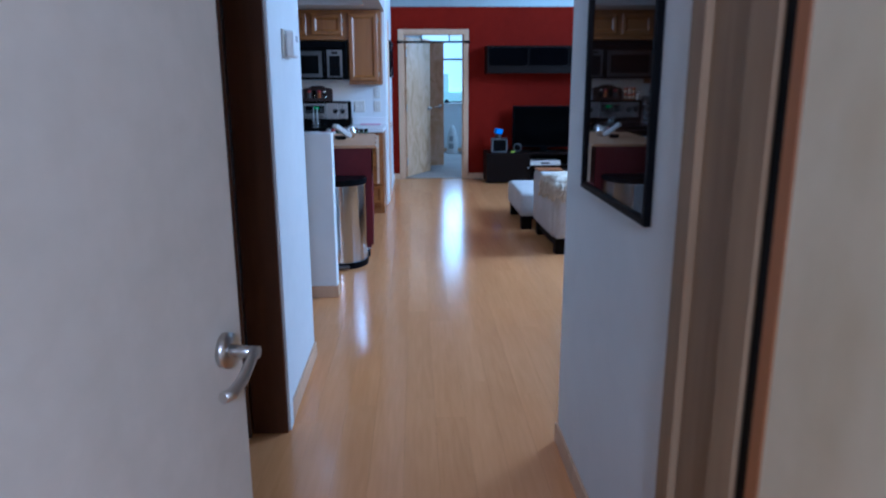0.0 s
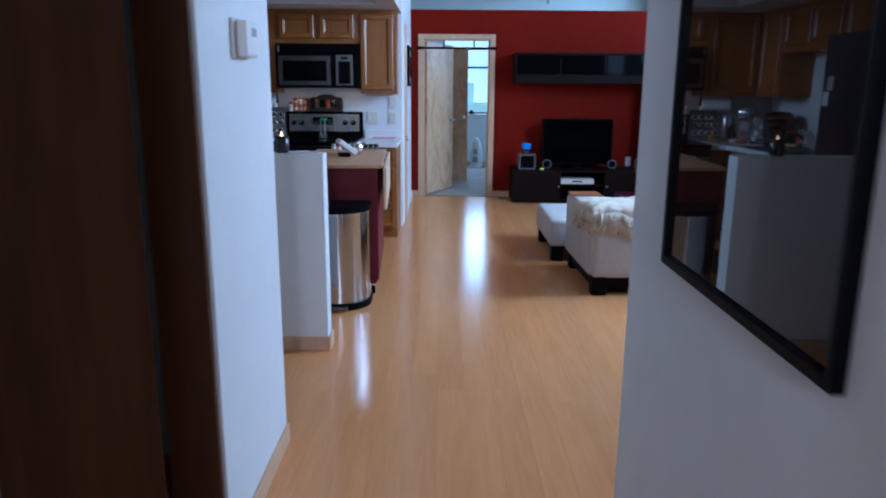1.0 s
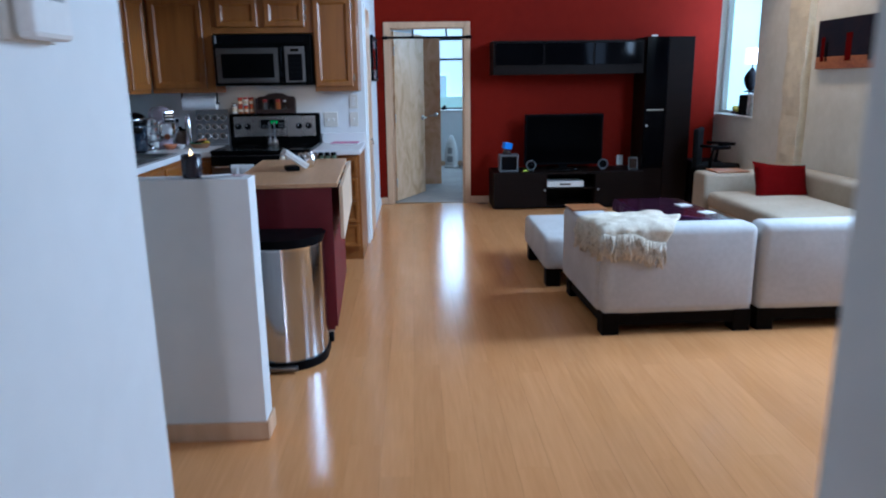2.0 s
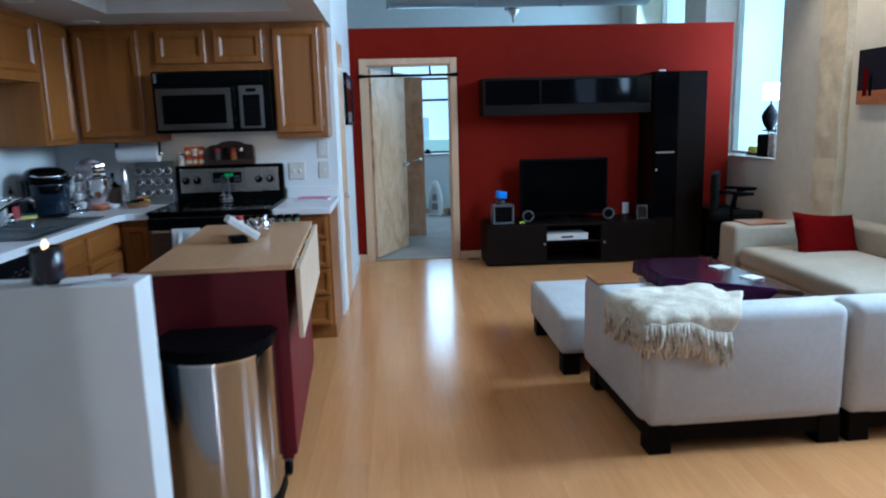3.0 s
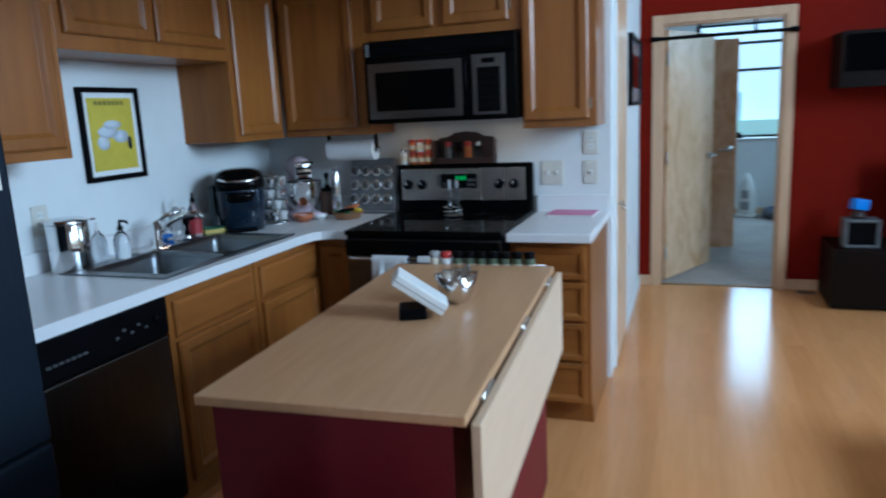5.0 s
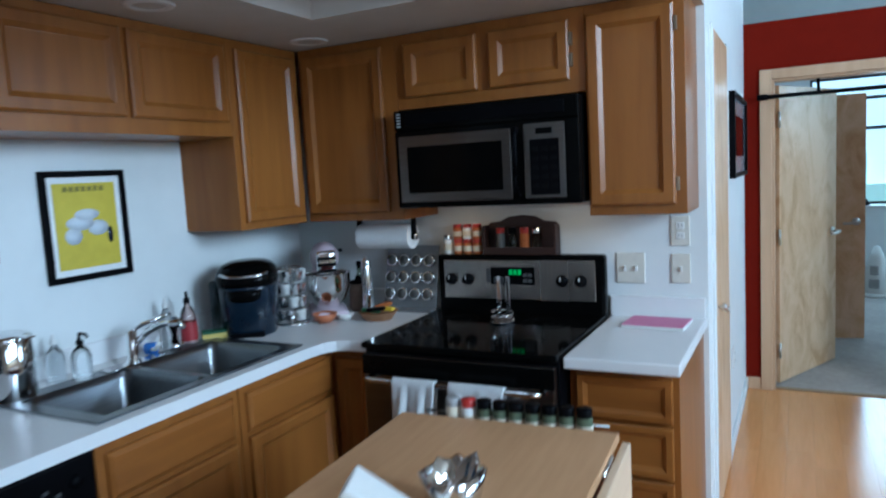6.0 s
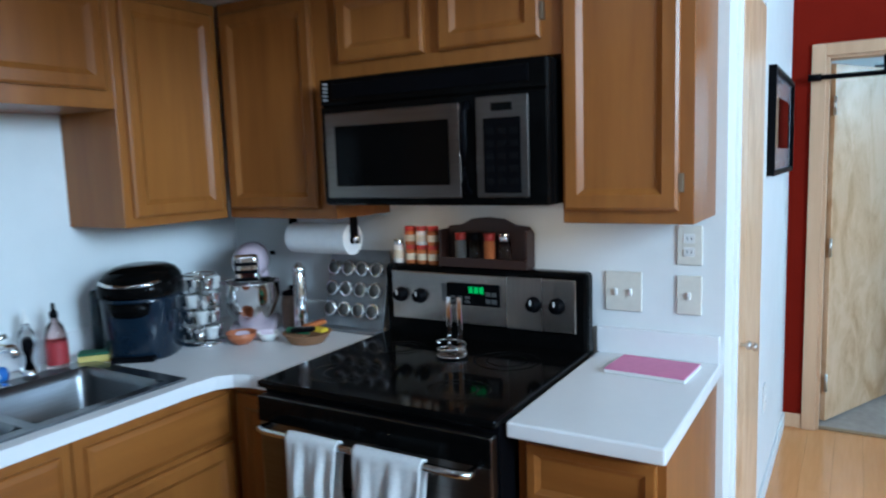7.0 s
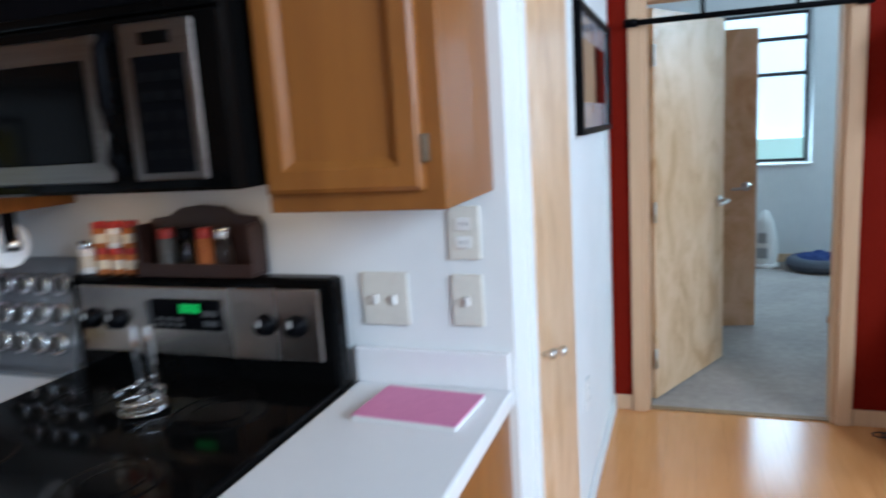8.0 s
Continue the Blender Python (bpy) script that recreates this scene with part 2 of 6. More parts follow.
def part(name, bm, mat, parent, label="", smooth=False):
    o = link(name, bm, mat)
    o.parent = parent
    if smooth:
        for f in o.data.polygons:
            f.use_smooth = True
    if label:
        tagged(o, label)
    return o


def thing(name, label, category, x=0, y=0, z=0, rz=0, group="", kind=""):
    o = new(name)
    o.empty_display_size = 0.05
    o.matrix_world = pose(x, y, z, 0, 0, rz)
    return tagged(o, label, category, group, kind)


def box(x0, x1, y0, y1, z0, z1, bevel=0.0, bm=None, seg=2):
    out = bm or bmesh.new()
    tmp = bmesh.new() if bm else out
    bmesh.ops.create_cube(tmp, size=1, matrix=Matrix.LocRotScale(((x0 + x1) / 2, (y0 + y1) / 2, (z0 + z1) / 2), None, (abs(x1 - x0), abs(y1 - y0), abs(z1 - z0))))
    if bevel:
        bmesh.ops.bevel(tmp, geom=tmp.edges[:], offset=bevel, segments=seg, affect="EDGES", profile=0.5)
    if bm:
        add(out, tmp)
    return out


def add(bm, other, m=None):
    """Joins other into bm, moved by m."""
    if m is not None:
        bmesh.ops.transform(other, matrix=m, verts=other.verts)
    vs = [bm.verts.new(v.co) for v in other.verts]
    other.verts.index_update()
    for f in other.faces:
        nf = bm.faces.new([vs[v.index] for v in f.verts])
        nf.material_index, nf.smooth = f.material_index, f.smooth
    other.free()
    return bm


def lathe(profile, n=24, m=None, bm=None):
    """A turned body from (radius, height) pairs."""
    tmp = bmesh.new()
    rings = []
    for r, z in profile:
        if r < 1e-5:
            rings.append([tmp.verts.new((0, 0, z))])
        else:
            rings.append([tmp.verts.new((r * math.cos(2 * math.pi * i / n), r * math.sin(2 * math.pi * i / n), z)) for i in range(n)])
    for a, b in zip(rings, rings[1:]):
        for i in range(n):
            j = (i + 1) % n
            q = [a[0]] if len(a) == 1 else [a[i], a[j]]
            q += [b[0]] if len(b) == 1 else [b[j], b[i]]
            if len(q) > 2:
                tmp.faces.new(q).smooth = True
    if m is not None:
        bmesh.ops.transform(tmp, matrix=m, verts=tmp.verts)
    return add(bm, tmp) if bm else tmp


def rod(a, b, r, n=12, bm=None, r2=None):
    a, b = Vector(a), Vector(b)
    d = b - a
    m = Matrix.Translation(a) @ d.to_track_quat("Z", "Y").to_matrix().to_4x4()
    r2 = r if r2 is None else r2
    return lathe([(0, 0), (r, 0), (r2, d.length), (0, d.length)], n, m, bm)


def tube(points, r, n=8, bm=None):
    """A round bar along a line of points."""
    tmp = bmesh.new()
    pts = [Vector(p) for p in points]
    rings = []
    for i, p in enumerate(pts):
        d = (pts[min(i + 1, len(pts) - 1)] - pts[max(i - 1, 0)]).normalized()
        q = d.to_track_quat("Z", "Y")
        rings.append([tmp.verts.new(p + q @ Vector((r * math.cos(2 * math.pi * k / n), r * math.sin(2 * math.pi * k / n), 0))) for k in range(n)])
    for a, b in zip(rings, rings[1:]):
        for k in range(n):
            tmp.faces.new((a[k], a[(k + 1) % n], b[(k + 1) % n], b[k])).smooth = True
    tmp.faces.new(rings[0][::-1])
    tmp.faces.new(rings[-1])
    return add(bm, tmp) if bm else tmp


def prism(outline, z0, z1, bevel=0.0):
    """An upright body over a plan outline."""
    bm = bmesh.new()
    lo = [bm.verts.new((x, y, z0)) for x, y in outline]
    hi = [bm.verts.new((x, y, z1)) for x, y in outline]
    n = len(lo)
    bm.faces.new(lo[::-1])
    bm.faces.new(hi)
    for i in range(n):
        bm.faces.new((lo[i], lo[(i + 1) % n], hi[(i + 1) % n], hi[i]))
    if bevel:
        bmesh.ops.bevel(bm, geom=[e for e in bm.edges if abs(e.verts[0].co.z - e.verts[1].co.z) < 1e-6], offset=bevel, segments=2, affect="EDGES")
    return bm


def panel(w, h, t=0.020, rings=((0.0, 0.006), (0.008, 0.0), (0.040, 0.0), (0.043, 0.002), (0.056, 0.012), (0.060, 0.0125))):
    """A framed door leaf: width along x, height along z, its face towards -y at y = -t."""
    bm = bmesh.new()
    def ring(i, y):
        return [bm.verts.new(c) for c in ((i, y, i), (w - i, y, i), (w - i, y, h - i), (i, y, h - i))]
    rs = [ring(0, 0)] + [ring(i, -t + d) for i, d in rings]
    bm.faces.new(rs[0])
    for a, b in zip(rs, rs[1:]):
        for k in range(4):
            bm.faces.new((a[k], a[(k + 1) % 4], b[(k + 1) % 4], b[k]))
    bm.faces.new(rs[-1])
    return bm


def shift(bm, x=0, y=0, z=0, rx=0, ry=0, rz=0):
    bmesh.ops.transform(bm, matrix=pose(x, y, z, rx, ry, rz), verts=bm.verts)
    return bm


def soft_box(x0, x1, y0, y1, z0, z1, r=0.05, puff=0.0, cuts=8):
    """An upholstered block with rounded edges and a slight swell."""
    bm = box(x0, x1, y0, y1, z0, z1)
    bmesh.ops.bevel(bm, geom=bm.edges[:], offset=r, segments=4, affect="EDGES", profile=0.5)
    if puff:
        bmesh.ops.subdivide_edges(bm, edges=[e for e in bm.edges if e.calc_length() > 0.2], cuts=cuts, use_grid_fill=True)
        cx, cy, hx, hy = (x0 + x1) / 2, (y0 + y1) / 2, (x1 - x0) / 2, (y1 - y0) / 2
        for v in bm.verts:
            if v.co.z > (z0 + z1) / 2:
                u, w = (v.co.x - cx) / hx, (v.co.y - cy) / hy
                v.co.z += puff * max(0, 1 - u * u) * max(0, 1 - w * w)
    for f in bm.faces:
        f.smooth = True
    return bm


def structure(name, bm, mat, label, category="wall"):
    return tagged(link(name, bm, mat), label, category, kind="structure")

# ---------- the large structure ----------
HI = 3.6          # loft ceiling
LO = 2.10         # kitchen ceiling
bm = box(-2.25, 4.05, -1.2, 10.9, -0.12, -0.012)
floor = structure("floor", bm, M_sub, "pale honey maple plank floor with a glossy finish", "floor")
structure("floor_bedroom", box(-2.25, 5.4, 10.9, 14.9, -0.12, 0.0), M_carpet, "grey cut-pile carpet of the bedroom", "floor")

# kitchen and hall side
structure("wall_kitchen_west", box(-2.25, -2.10, 4.26, 8.95, 0, HI), M_wall, "white painted kitchen wall behind the sink")
bm = box(-2.10, -0.115, 8.80, 8.95, 0, HI)
structure("wall_kitchen_north", bm, M_wall, "white painted kitchen wall behind the range")
bm = box(-0.235, -0.115, 8.95, 8.99, 0, HI)
box(-0.235, -0.115, 9.56, 10.85, 0, HI, bm=bm)
box(-0.235, -0.115, 8.99, 9.56, 2.06, HI, bm=bm)
structure("wall_closet", bm, M_wall, "white painted side wall with a narrow closet door")
structure("wall_closet_back", box(-0.95, -0.90, 8.95, 10.85, 0, 2.3), M_wall, "plain white closet back wall")
# red partition with the bedroom doorway
bm = box(-0.235, 0.045, 10.85, 10.97, 0, 2.35)
box(0.885, 3.815, 10.85, 10.97, 0, 2.35, bm=bm)
box(0.045, 0.885, 10.85, 10.97, 1.995, 2.35, bm=bm)
structure("wall_red", bm, M_red, "deep red painted partition wall that stops below the loft ceiling")
# long side wall with tall windows and an alcove window
X1 = 3.85
bm = bmesh.new()
for y0, y1, z0, z1 in ((3.2, 3.7, 0, HI), (3.7, 5.0, 0, 0.65), (3.7, 5.0, 3.3, HI), (5.0, 5.55, 0, HI), (5.55, 6.70, 0, 1.05), (5.55, 6.70, 3.4, HI), (6.70, 7.05, 0, HI),
                       (7.05, 7.70, 0, 1.05), (7.05, 7.70, 3.4, HI), (7.70, 9.98, 0, HI),
                       (9.98, 11.6, 0, 0.985), (9.98, 11.6, 3.0, HI), (11.6, 12.2, 0, HI), (12.2, 13.9, 0, 1.9), (12.2, 13.9, 3.2, HI), (13.9, 15.0, 0, HI)):
    box(X1, X1 + 0.45, y0, y1, z0, z1, bm=bm)
structure("wall_east", bm, M_plaster, "cream rough plaster wall with deep window openings")
# far bedroom wall
bm = bmesh.new()
for x0, x1, z0, z1 in ((-2.25, 0.30, 0, HI), (0.30, 1.315, 0, 0.932), (0.30, 1.315, 2.33, HI), (1.315, 3.85, 0, HI)):
    box(x0, x1, 14.62, 15.0, z0, z1, bm=bm)
structure("wall_bedroom_north", bm, M_wall, "white painted bedroom wall with a window")
structure("wall_bedroom_west", box(-2.25, -2.10, 8.95, 14.62, 0, HI), M_wall, "plain white bedroom side wall")
# hall walls
bm = box(-0.455, -0.335, 1.0, 2.52, 0, HI)
box(-0.455, -0.335, 3.455, 4.26, 0, HI, bm=bm)
box(-0.455, -0.335, 2.52, 3.455, 2.06, HI, bm=bm)
structure("wall_hall_west", bm, M_wall, "white painted hall wall with a closet opening")
structure("wall_hall_return", box(-2.10, -0.455, 4.14, 4.26, 0, HI), M_wall, "plain white wall closing the kitchen side")
structure("wall_hall_closet", box(-1.35, -1.25, 1.0, 4.14, 0, HI), M_wall, "plain white closet wall")
bm = box(0.75, 0.87, 2.20, 3.33, 0, HI)
structure("wall_hall_east", bm, M_wall, "white painted hall wall with a framed picture")
structure("wall_living_south", box(0.87, 3.85, 3.21, 3.33, 0, HI), M_loft, "unseen near wall of the living room, dark tan to cut bounce")
structure("wall_side_room", box(0.87, 1.6, 0.9, 3.21, 0, HI), M_wall, "plain white wall beside the entrance")
bm = box(-1.35, -0.23, 0.98, 1.10, 0, HI)
box(0.78, 1.6, 0.60, 0.90, 0, HI, bm=bm)
structure("wall_entrance", bm, M_wall, "plain white entrance wall")
bm = box(-1.35, -1.25, -1.2, 0.98, 0, HI)
box(1.5, 1.6, -1.2, 0.6, 0, HI, bm=bm)
box(-1.25, 1.5, -1.2, -1.1, 0, HI, bm=bm)
structure("wall_corridor", bm, M_wall, "plain white corridor walls outside the entrance")
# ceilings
structure("ceiling_loft", box(-2.25, 4.3, -1.2, 15.0, HI, HI + 0.1), M_loft, "unseen loft ceiling high above, dark tan to cut bounce", "ceiling")
bm = box(-2.10, -1.36, 4.26, 8.80, LO, LO + 0.06)
box(-1.36, -0.28, 8.04, 8.80, LO, LO + 0.06, bm=bm)
box(-1.36, -0.28, 4.26, 5.9, LO, LO + 0.06, bm=bm)
box(-0.28, -0.115, 4.26, 8.80, LO, LO + 0.06, bm=bm)
box(-0.175, -0.115, 4.26, 8.80, LO + 0.06, HI, bm=bm)
structure("ceiling_kitchen", bm, M_ceil, "lowered white kitchen ceiling with a raised tray", "ceiling")
bm = box(-1.46, -0.20, 5.8, 8.14, LO + 0.42, LO + 0.46)
for a in ((-1.42, -1.36, 5.84, 8.10), (-0.28, -0.22, 5.84, 8.10), (-1.36, -0.28, 5.84, 5.9), (-1.36, -0.28, 8.04, 8.10)):
    box(*a, LO + 0.06, LO + 0.42, bm=bm)
structure("ceiling_tray", bm, M_ceil, "raised white recess in the kitchen ceiling", "ceiling")
structure("ceiling_hall", box(-0.335, 0.75, 0.9, 4.2, 2.45, 2.5), M_ceil, "plain white hall ceiling", "ceiling")

# half wall between hall and kitchen
structure("wall_half", box(-2.10, -0.325, 5.268, 5.385, 0, 1.066, 0.004), M_wall, "white painted half-height wall beside the kitchen")

# plaster pilaster on the side wall
bm = box(X1 - 0.07, X1 + 0.01, 8.95, 9.27, 0, HI)
bmesh.ops.subdivide_edges(bm, edges=bm.edges[:], cuts=40, use_grid_fill=True)
for v in bm.verts:
    if v.co.x < X1:
        v.co += Vector((noise.noise(v.co * 6) * 0.018, noise.noise(v.co * 4 + Vector((3, 1, 7))) * 0.016, 0))
o = structure("pilaster", bm, M_pil, "rough plastered brick pilaster on the side wall", "pilaster")

# skirting boards
def skirting(name, x0, x1, y0, y1, mat=None):
    structure(name, box(x0, x1, y0, y1, 0.0, 0.078, 0.003), mat or M_trim, "low birch skirting board", "skirting")


skirting("baseboard_half_wall", -2.10, -0.315, 5.256, 5.268)
skirting("baseboard_half_wall_end", -0.325, -0.313, 5.268, 5.39)
skirting("baseboard_hall_west", -0.335, -0.323, 3.522, 4.26)
skirting("baseboard_hall_east", 0.738, 0.75, 2.28, 3.33)
skirting("baseboard_red_left", -0.115, -0.024, 10.838, 10.85)
skirting("baseboard_red_right", 0.956, 3.80, 10.838, 10.85)
skirting("baseboard_closet", -0.115, -0.103, 9.612, 10.838, M_wall)
skirting("baseboard_bedroom", -2.1, 3.85, 14.608, 14.62)
skirting("baseboard_east", X1 - 0.012, X1, 3.33, 8.95)

# window units
def window(name, x0, x1, y0, y1, z0, z1, bars, mat, label, sill=None):
    """A framed window in a wall; thin in x or in y. bars: heights of crossbars."""
    w = thing(name, label, "window", (x0 + x1) / 2, (y0 + y1) / 2, z0, kind="structure")
    cx, cy = (x0 + x1) / 2, (y0 + y1) / 2
    alongx = (x1 - x0) > (y1 - y0)
    f = 0.028
    def bar(a0, a1, b0, b1):
        t0, t1 = ((y0 - cy), (y1 - cy)) if alongx else ((x0 - cx), (x1 - cx))
        if alongx:
            return box(a0 - cx, a1 - cx, t0, t1, b0 - z0, b1 - z0, 0.004)
        return box(t0, t1, a0 - cy, a1 - cy, b0 - z0, b1 - z0, 0.004)
    a0, a1 = (x0, x1) if alongx else (y0, y1)
    part("window_frame", bar(a0, a0 + f, z0, z1), mat, w)
    part("window_frame", bar(a1 - f, a1, z0, z1), mat, w)
    part("window_frame", bar(a0 + f, a1 - f, z0, z0 + f), mat, w)
    part("window_frame", bar(a0 + f, a1 - f, z1 - f, z1), mat, w)
    for h in bars:
        part("glazing_bar", bar(a0 + f, a1 - f, h - 0.018, h + 0.018), mat, w)
    zs = [z0 + f] + list(bars) + [z1 - f]
    for b0, b1 in zip(zs, zs[1:]):
        if alongx:
            g = box(a0 + f - cx, a1 - f - cx, -0.003, 0.003, b0 - z0, b1 - z0)
        else:
            g = box(-0.003, 0.003, a0 + f - cy, a1 - f - cy, b0 - z0, b1 - z0)
        p = part("pane", g, M_glass, w)
        p.visible_shadow = False
    if sill:
        part("window_sill", shift(box(*sill, 0.004), -cx, -cy, -z0), M_white, w)
    return w


M_bronze = mk("dark_bronze", (0.045, 0.050, 0.060), (0.035, 0.040, 0.048), 5, 0.4)
window("window_1", 0.30, 1.315, 14.91, 14.95, 0.932, 2.33, (1.762, 2.088), M_bronze, "bright bedroom window with dark metal bars", (0.28, 1.335, 14.59, 14.91, 0.915, 0.935))
window("window_2", X1 + 0.36, X1 + 0.40, 9.98, 11.6, 0.985, 3.0, (), M_white, "tall bright alcove window with a deep sill", (X1 - 0.015, X1 + 0.36, 9.985, 10.85, 0.985, 1.0))
window("window_3", X1 + 0.36, X1 + 0.40, 3.7, 5.0, 0.65, 3.3, (1.7, 2.5), M_white, "tall side window of the living room")
window("window_4", X1 + 0.36, X1 + 0.40, 5.55, 6.70, 1.05, 3.4, (), M_white, "tall side window of the living room")
window("window_6", X1 + 0.36, X1 + 0.40, 7.05, 7.70, 1.05, 3.4, (), M_white, "narrow side window of the living room")
window("window_5", X1 + 0.36, X1 + 0.40, 12.2, 13.9, 1.9, 3.2, (2.5,), M_white, "high bedroom side window")
structure("backdrop_north", box(-0.6, 2.3, 15.60, 15.63, 0.2, 3.4), M_skyb, "bright overcast sky outside the bedroom", "backdrop")
structure("backdrop_city", box(-0.4, 0.90, 15.50, 15.54, 0.2, 1.50), M_far, "glowing card of a building outside the bedroom window, haze in its colour", "backdrop")
structure("backdrop_trees", box(-0.5, 2.2, 15.44, 15.47, 0.2, 1.13), M_sky2, "glowing card of trees outside the bedroom window, haze in its colour", "backdrop")
structure("backdrop_east", box(4.75, 4.78, 9.2, 15.2, 0.2, 4.2), M_sky, "bright overcast sky outside the alcove", "backdrop")


# bedroom doorway
def casing_set(name, label):
    d = thing(name, label, "door frame", 0.465, 10.85, 0, kind="structure")
    x = 0.465
    part("casing", shift(box(-0.022, 0.045, 10.826, 10.85, 0, 2.055, 0.004), -x, -10.85), M_trim, d)
    part("casing", shift(box(0.885, 0.952, 10.826, 10.85, 0, 2.055, 0.004), -x, -10.85), M_trim, d)
    part("casing", shift(box(0.045, 0.885, 10.826, 10.85, 1.992, 2.055, 0.004), -x, -10.85), M_trim, d)
    part("jamb", shift(box(0.045, 0.062, 10.85, 10.97, 0, 1.98), -x, -10.85), M_trim, d)
    part("jamb", shift(box(0.868, 0.885, 10.85, 10.97, 0, 1.98), -x, -10.85), M_trim, d)
    part("jamb", shift(box(0.045, 0.885, 10.85, 10.97, 1.98, 1.992), -x, -10.85), M_trim, d)
    part("threshold", shift(box(0.062, 0.868, 10.862, 10.90, 0, 0.008, 0.002), -x, -10.85), M_frame, d)


casing_set("door_frame_1", "pale birch casing round the bedroom doorway")


def lever(parent, x, z, side, flip=1, droop=0.15):
    """Lever handle on a leaf whose face is at y = side."""
    s = 1 if side > 0 else -1
    h = part("door_handle", rod((x, side, z), (x, side + s * 0.012, z), 0.030, 20), M_nickel, parent, "satin nickel lever handle", True)
    y = side + s * 0.055
    part("stem", tube([(x, side + s * 0.010, z), (x, side + s * 0.062, z)], 0.011), M_nickel, h)
    part("lever", tube([(x, y, z + 0.004), (x - flip * 0.018, y, z - 0.016 * droop), (x - flip * 0.055, y + s * 0.002, z - 0.050 * droop), (x - flip * 0.085, y - s * 0.002, z - 0.068 * droop), (x - flip * 0.105, y - s * 0.008, z - 0.066 * droop)], 0.0095), M_nickel, h)


def leaf(name, label, x, y, rz, w, h, mat, edge, flip=1, z=0.012, hinges=True, kind="structure", handle_z=0.95, droop=0.15):
    """A flush door: hinged at the local origin, its width along +x."""
    d = thing(name, label, "door", x, y, z, rz, kind=kind)
    part("door_leaf", box(0, w, -0.02, 0.02, 0, h, 0.002), mat, d)
    part("edge_strip", box(w, w + 0.003, -0.019, 0.019, 0.002, h - 0.002), edge, d)
    for s in (-1, 1):
        lever(d, w - 0.065, handle_z, s * 0.02, 1, droop)
    if hinges:
        for hz in (0.22, h / 2, h - 0.22):
            part("hinge", rod((-0.006, -0.024, hz - 0.05), (-0.006, -0.024, hz + 0.05), 0.008, 10), M_nickel, d)
    return d


leaf("door_1", "open birch veneer bedroom door with a satin lever", 0.068, 10.985, 64.5, 0.81, 1.955, M_birch, M_trim, kind="structure")
leaf("door_2", "birch veneer closet door standing open in the bedroom", -0.13, 12.24, 12.5, 0.81, 1.955, M_birch, M_trim, kind="structure")
# entrance leaf and the framed opening beside it
leaf("door_3", "open white painted entrance door with a lever handle", -0.296, 1.133, 78.8, 0.87, 2.03, M_doorpaint, M_doorpaint, kind="structure", handle_z=0.953, droop=0.50)
leaf("door_4", "half-open brown closet door in the hall", -0.475, 3.40, 217, 0.74, 2.02, M_closet, M_closet, kind="structure")

f = thing("door_frame_2", "brown stained casing of the hall closet", "door frame", -0.395, 2.98, 0, kind="structure")
for y0, y1 in ((3.435, 3.455), (2.52, 2.54)):
    part("jamb", shift(box(-0.47, -0.33, y0, y1, 0, 2.06, 0.003), 0.395, -2.98), M_closet, f)
part("jamb", shift(box(-0.47, -0.33, 2.54, 3.435, 2.04, 2.06, 0.003), 0.395, -2.98), M_closet, f)
part("casing", shift(box(-0.335, -0.319, 3.455, 3.52, 0, 2.06, 0.006), 0.395, -2.98), M_wall, f)
part("casing", shift(box(-0.335, -0.319, 2.445, 2.52, 0, 2.06, 0.004), 0.395, -2.98), M_wall, f)

f = thing("door_frame_3", "stepped birch door frame with a dark seal beside the entrance", "door frame", 0.80, 2.0, 0, kind="structure")
for x0, y0, y1, m in ((0.728, 2.13, 2.20, M_frame), (0.744, 1.96, 2.13, M_frame), (0.730, 1.865, 1.96, M_frame), (0.738, 1.795, 1.865, M_blackp)):
    part("frame_step", shift(box(x0, 0.87, y0, y1, 0, 2.45, 0.003), -0.80, -2.0), m, f)
d = thing("door_5", "stained cream door leaf with a bare orange wood edge", "door", 0.752, 1.790, 0.012, -84, kind="structure")
part("door_leaf", box(0.006, 0.84, -0.02, 0.02, 0, 2.03, 0.002), M_stain, d)
part("edge_strip", box(-0.026, 0.006, -0.022, 0.02, 0, 2.03, 0.002), mk("orange_edge_wood", (0.30, 0.12, 0.036), (0.23, 0.085, 0.025), 3, 0.5, stretch=(1, 1, 0.1)), d)

# bifold closet door in the side wall
f = thing("door_frame_4", "white trim round the narrow closet door", "door frame", -0.115, 9.33, 0, kind="structure")
part("casing", shift(box(-0.118, -0.103, 8.94, 8.99, 0, 2.06, 0.003), 0.115, -9.33), M_wall, f)
part("casing", shift(box(-0.118, -0.103, 9.56, 9.61, 0, 2.06, 0.003), 0.115, -9.33), M_wall, f)
for i, (y0, y1) in enumerate(((8.994, 9.122), (9.126, 9.556))):
    d = thing("bifold_door", "narrow birch closet door with a small knob", "door", -0.118, (y0 + y1) / 2, 0.012, kind="structure")
    part("door_leaf", box(-0.014, 0.016, y0 - (y0 + y1) / 2, y1 - (y0 + y1) / 2, 0, 2.03, 0.003), M_birch, d)
    ky = (-0.030 if i == 0 else -0.160)
    part("knob", lathe([(0, 0), (0.006, 0), (0.006, 0.012), (0.014, 0.020), (0.015, 0.028), (0.009, 0.034), (0, 0.035)], 14, pose(0.016, ky, 0.893 if i == 0 else 0.850, 0, 90, 0)), M_nickel, d)

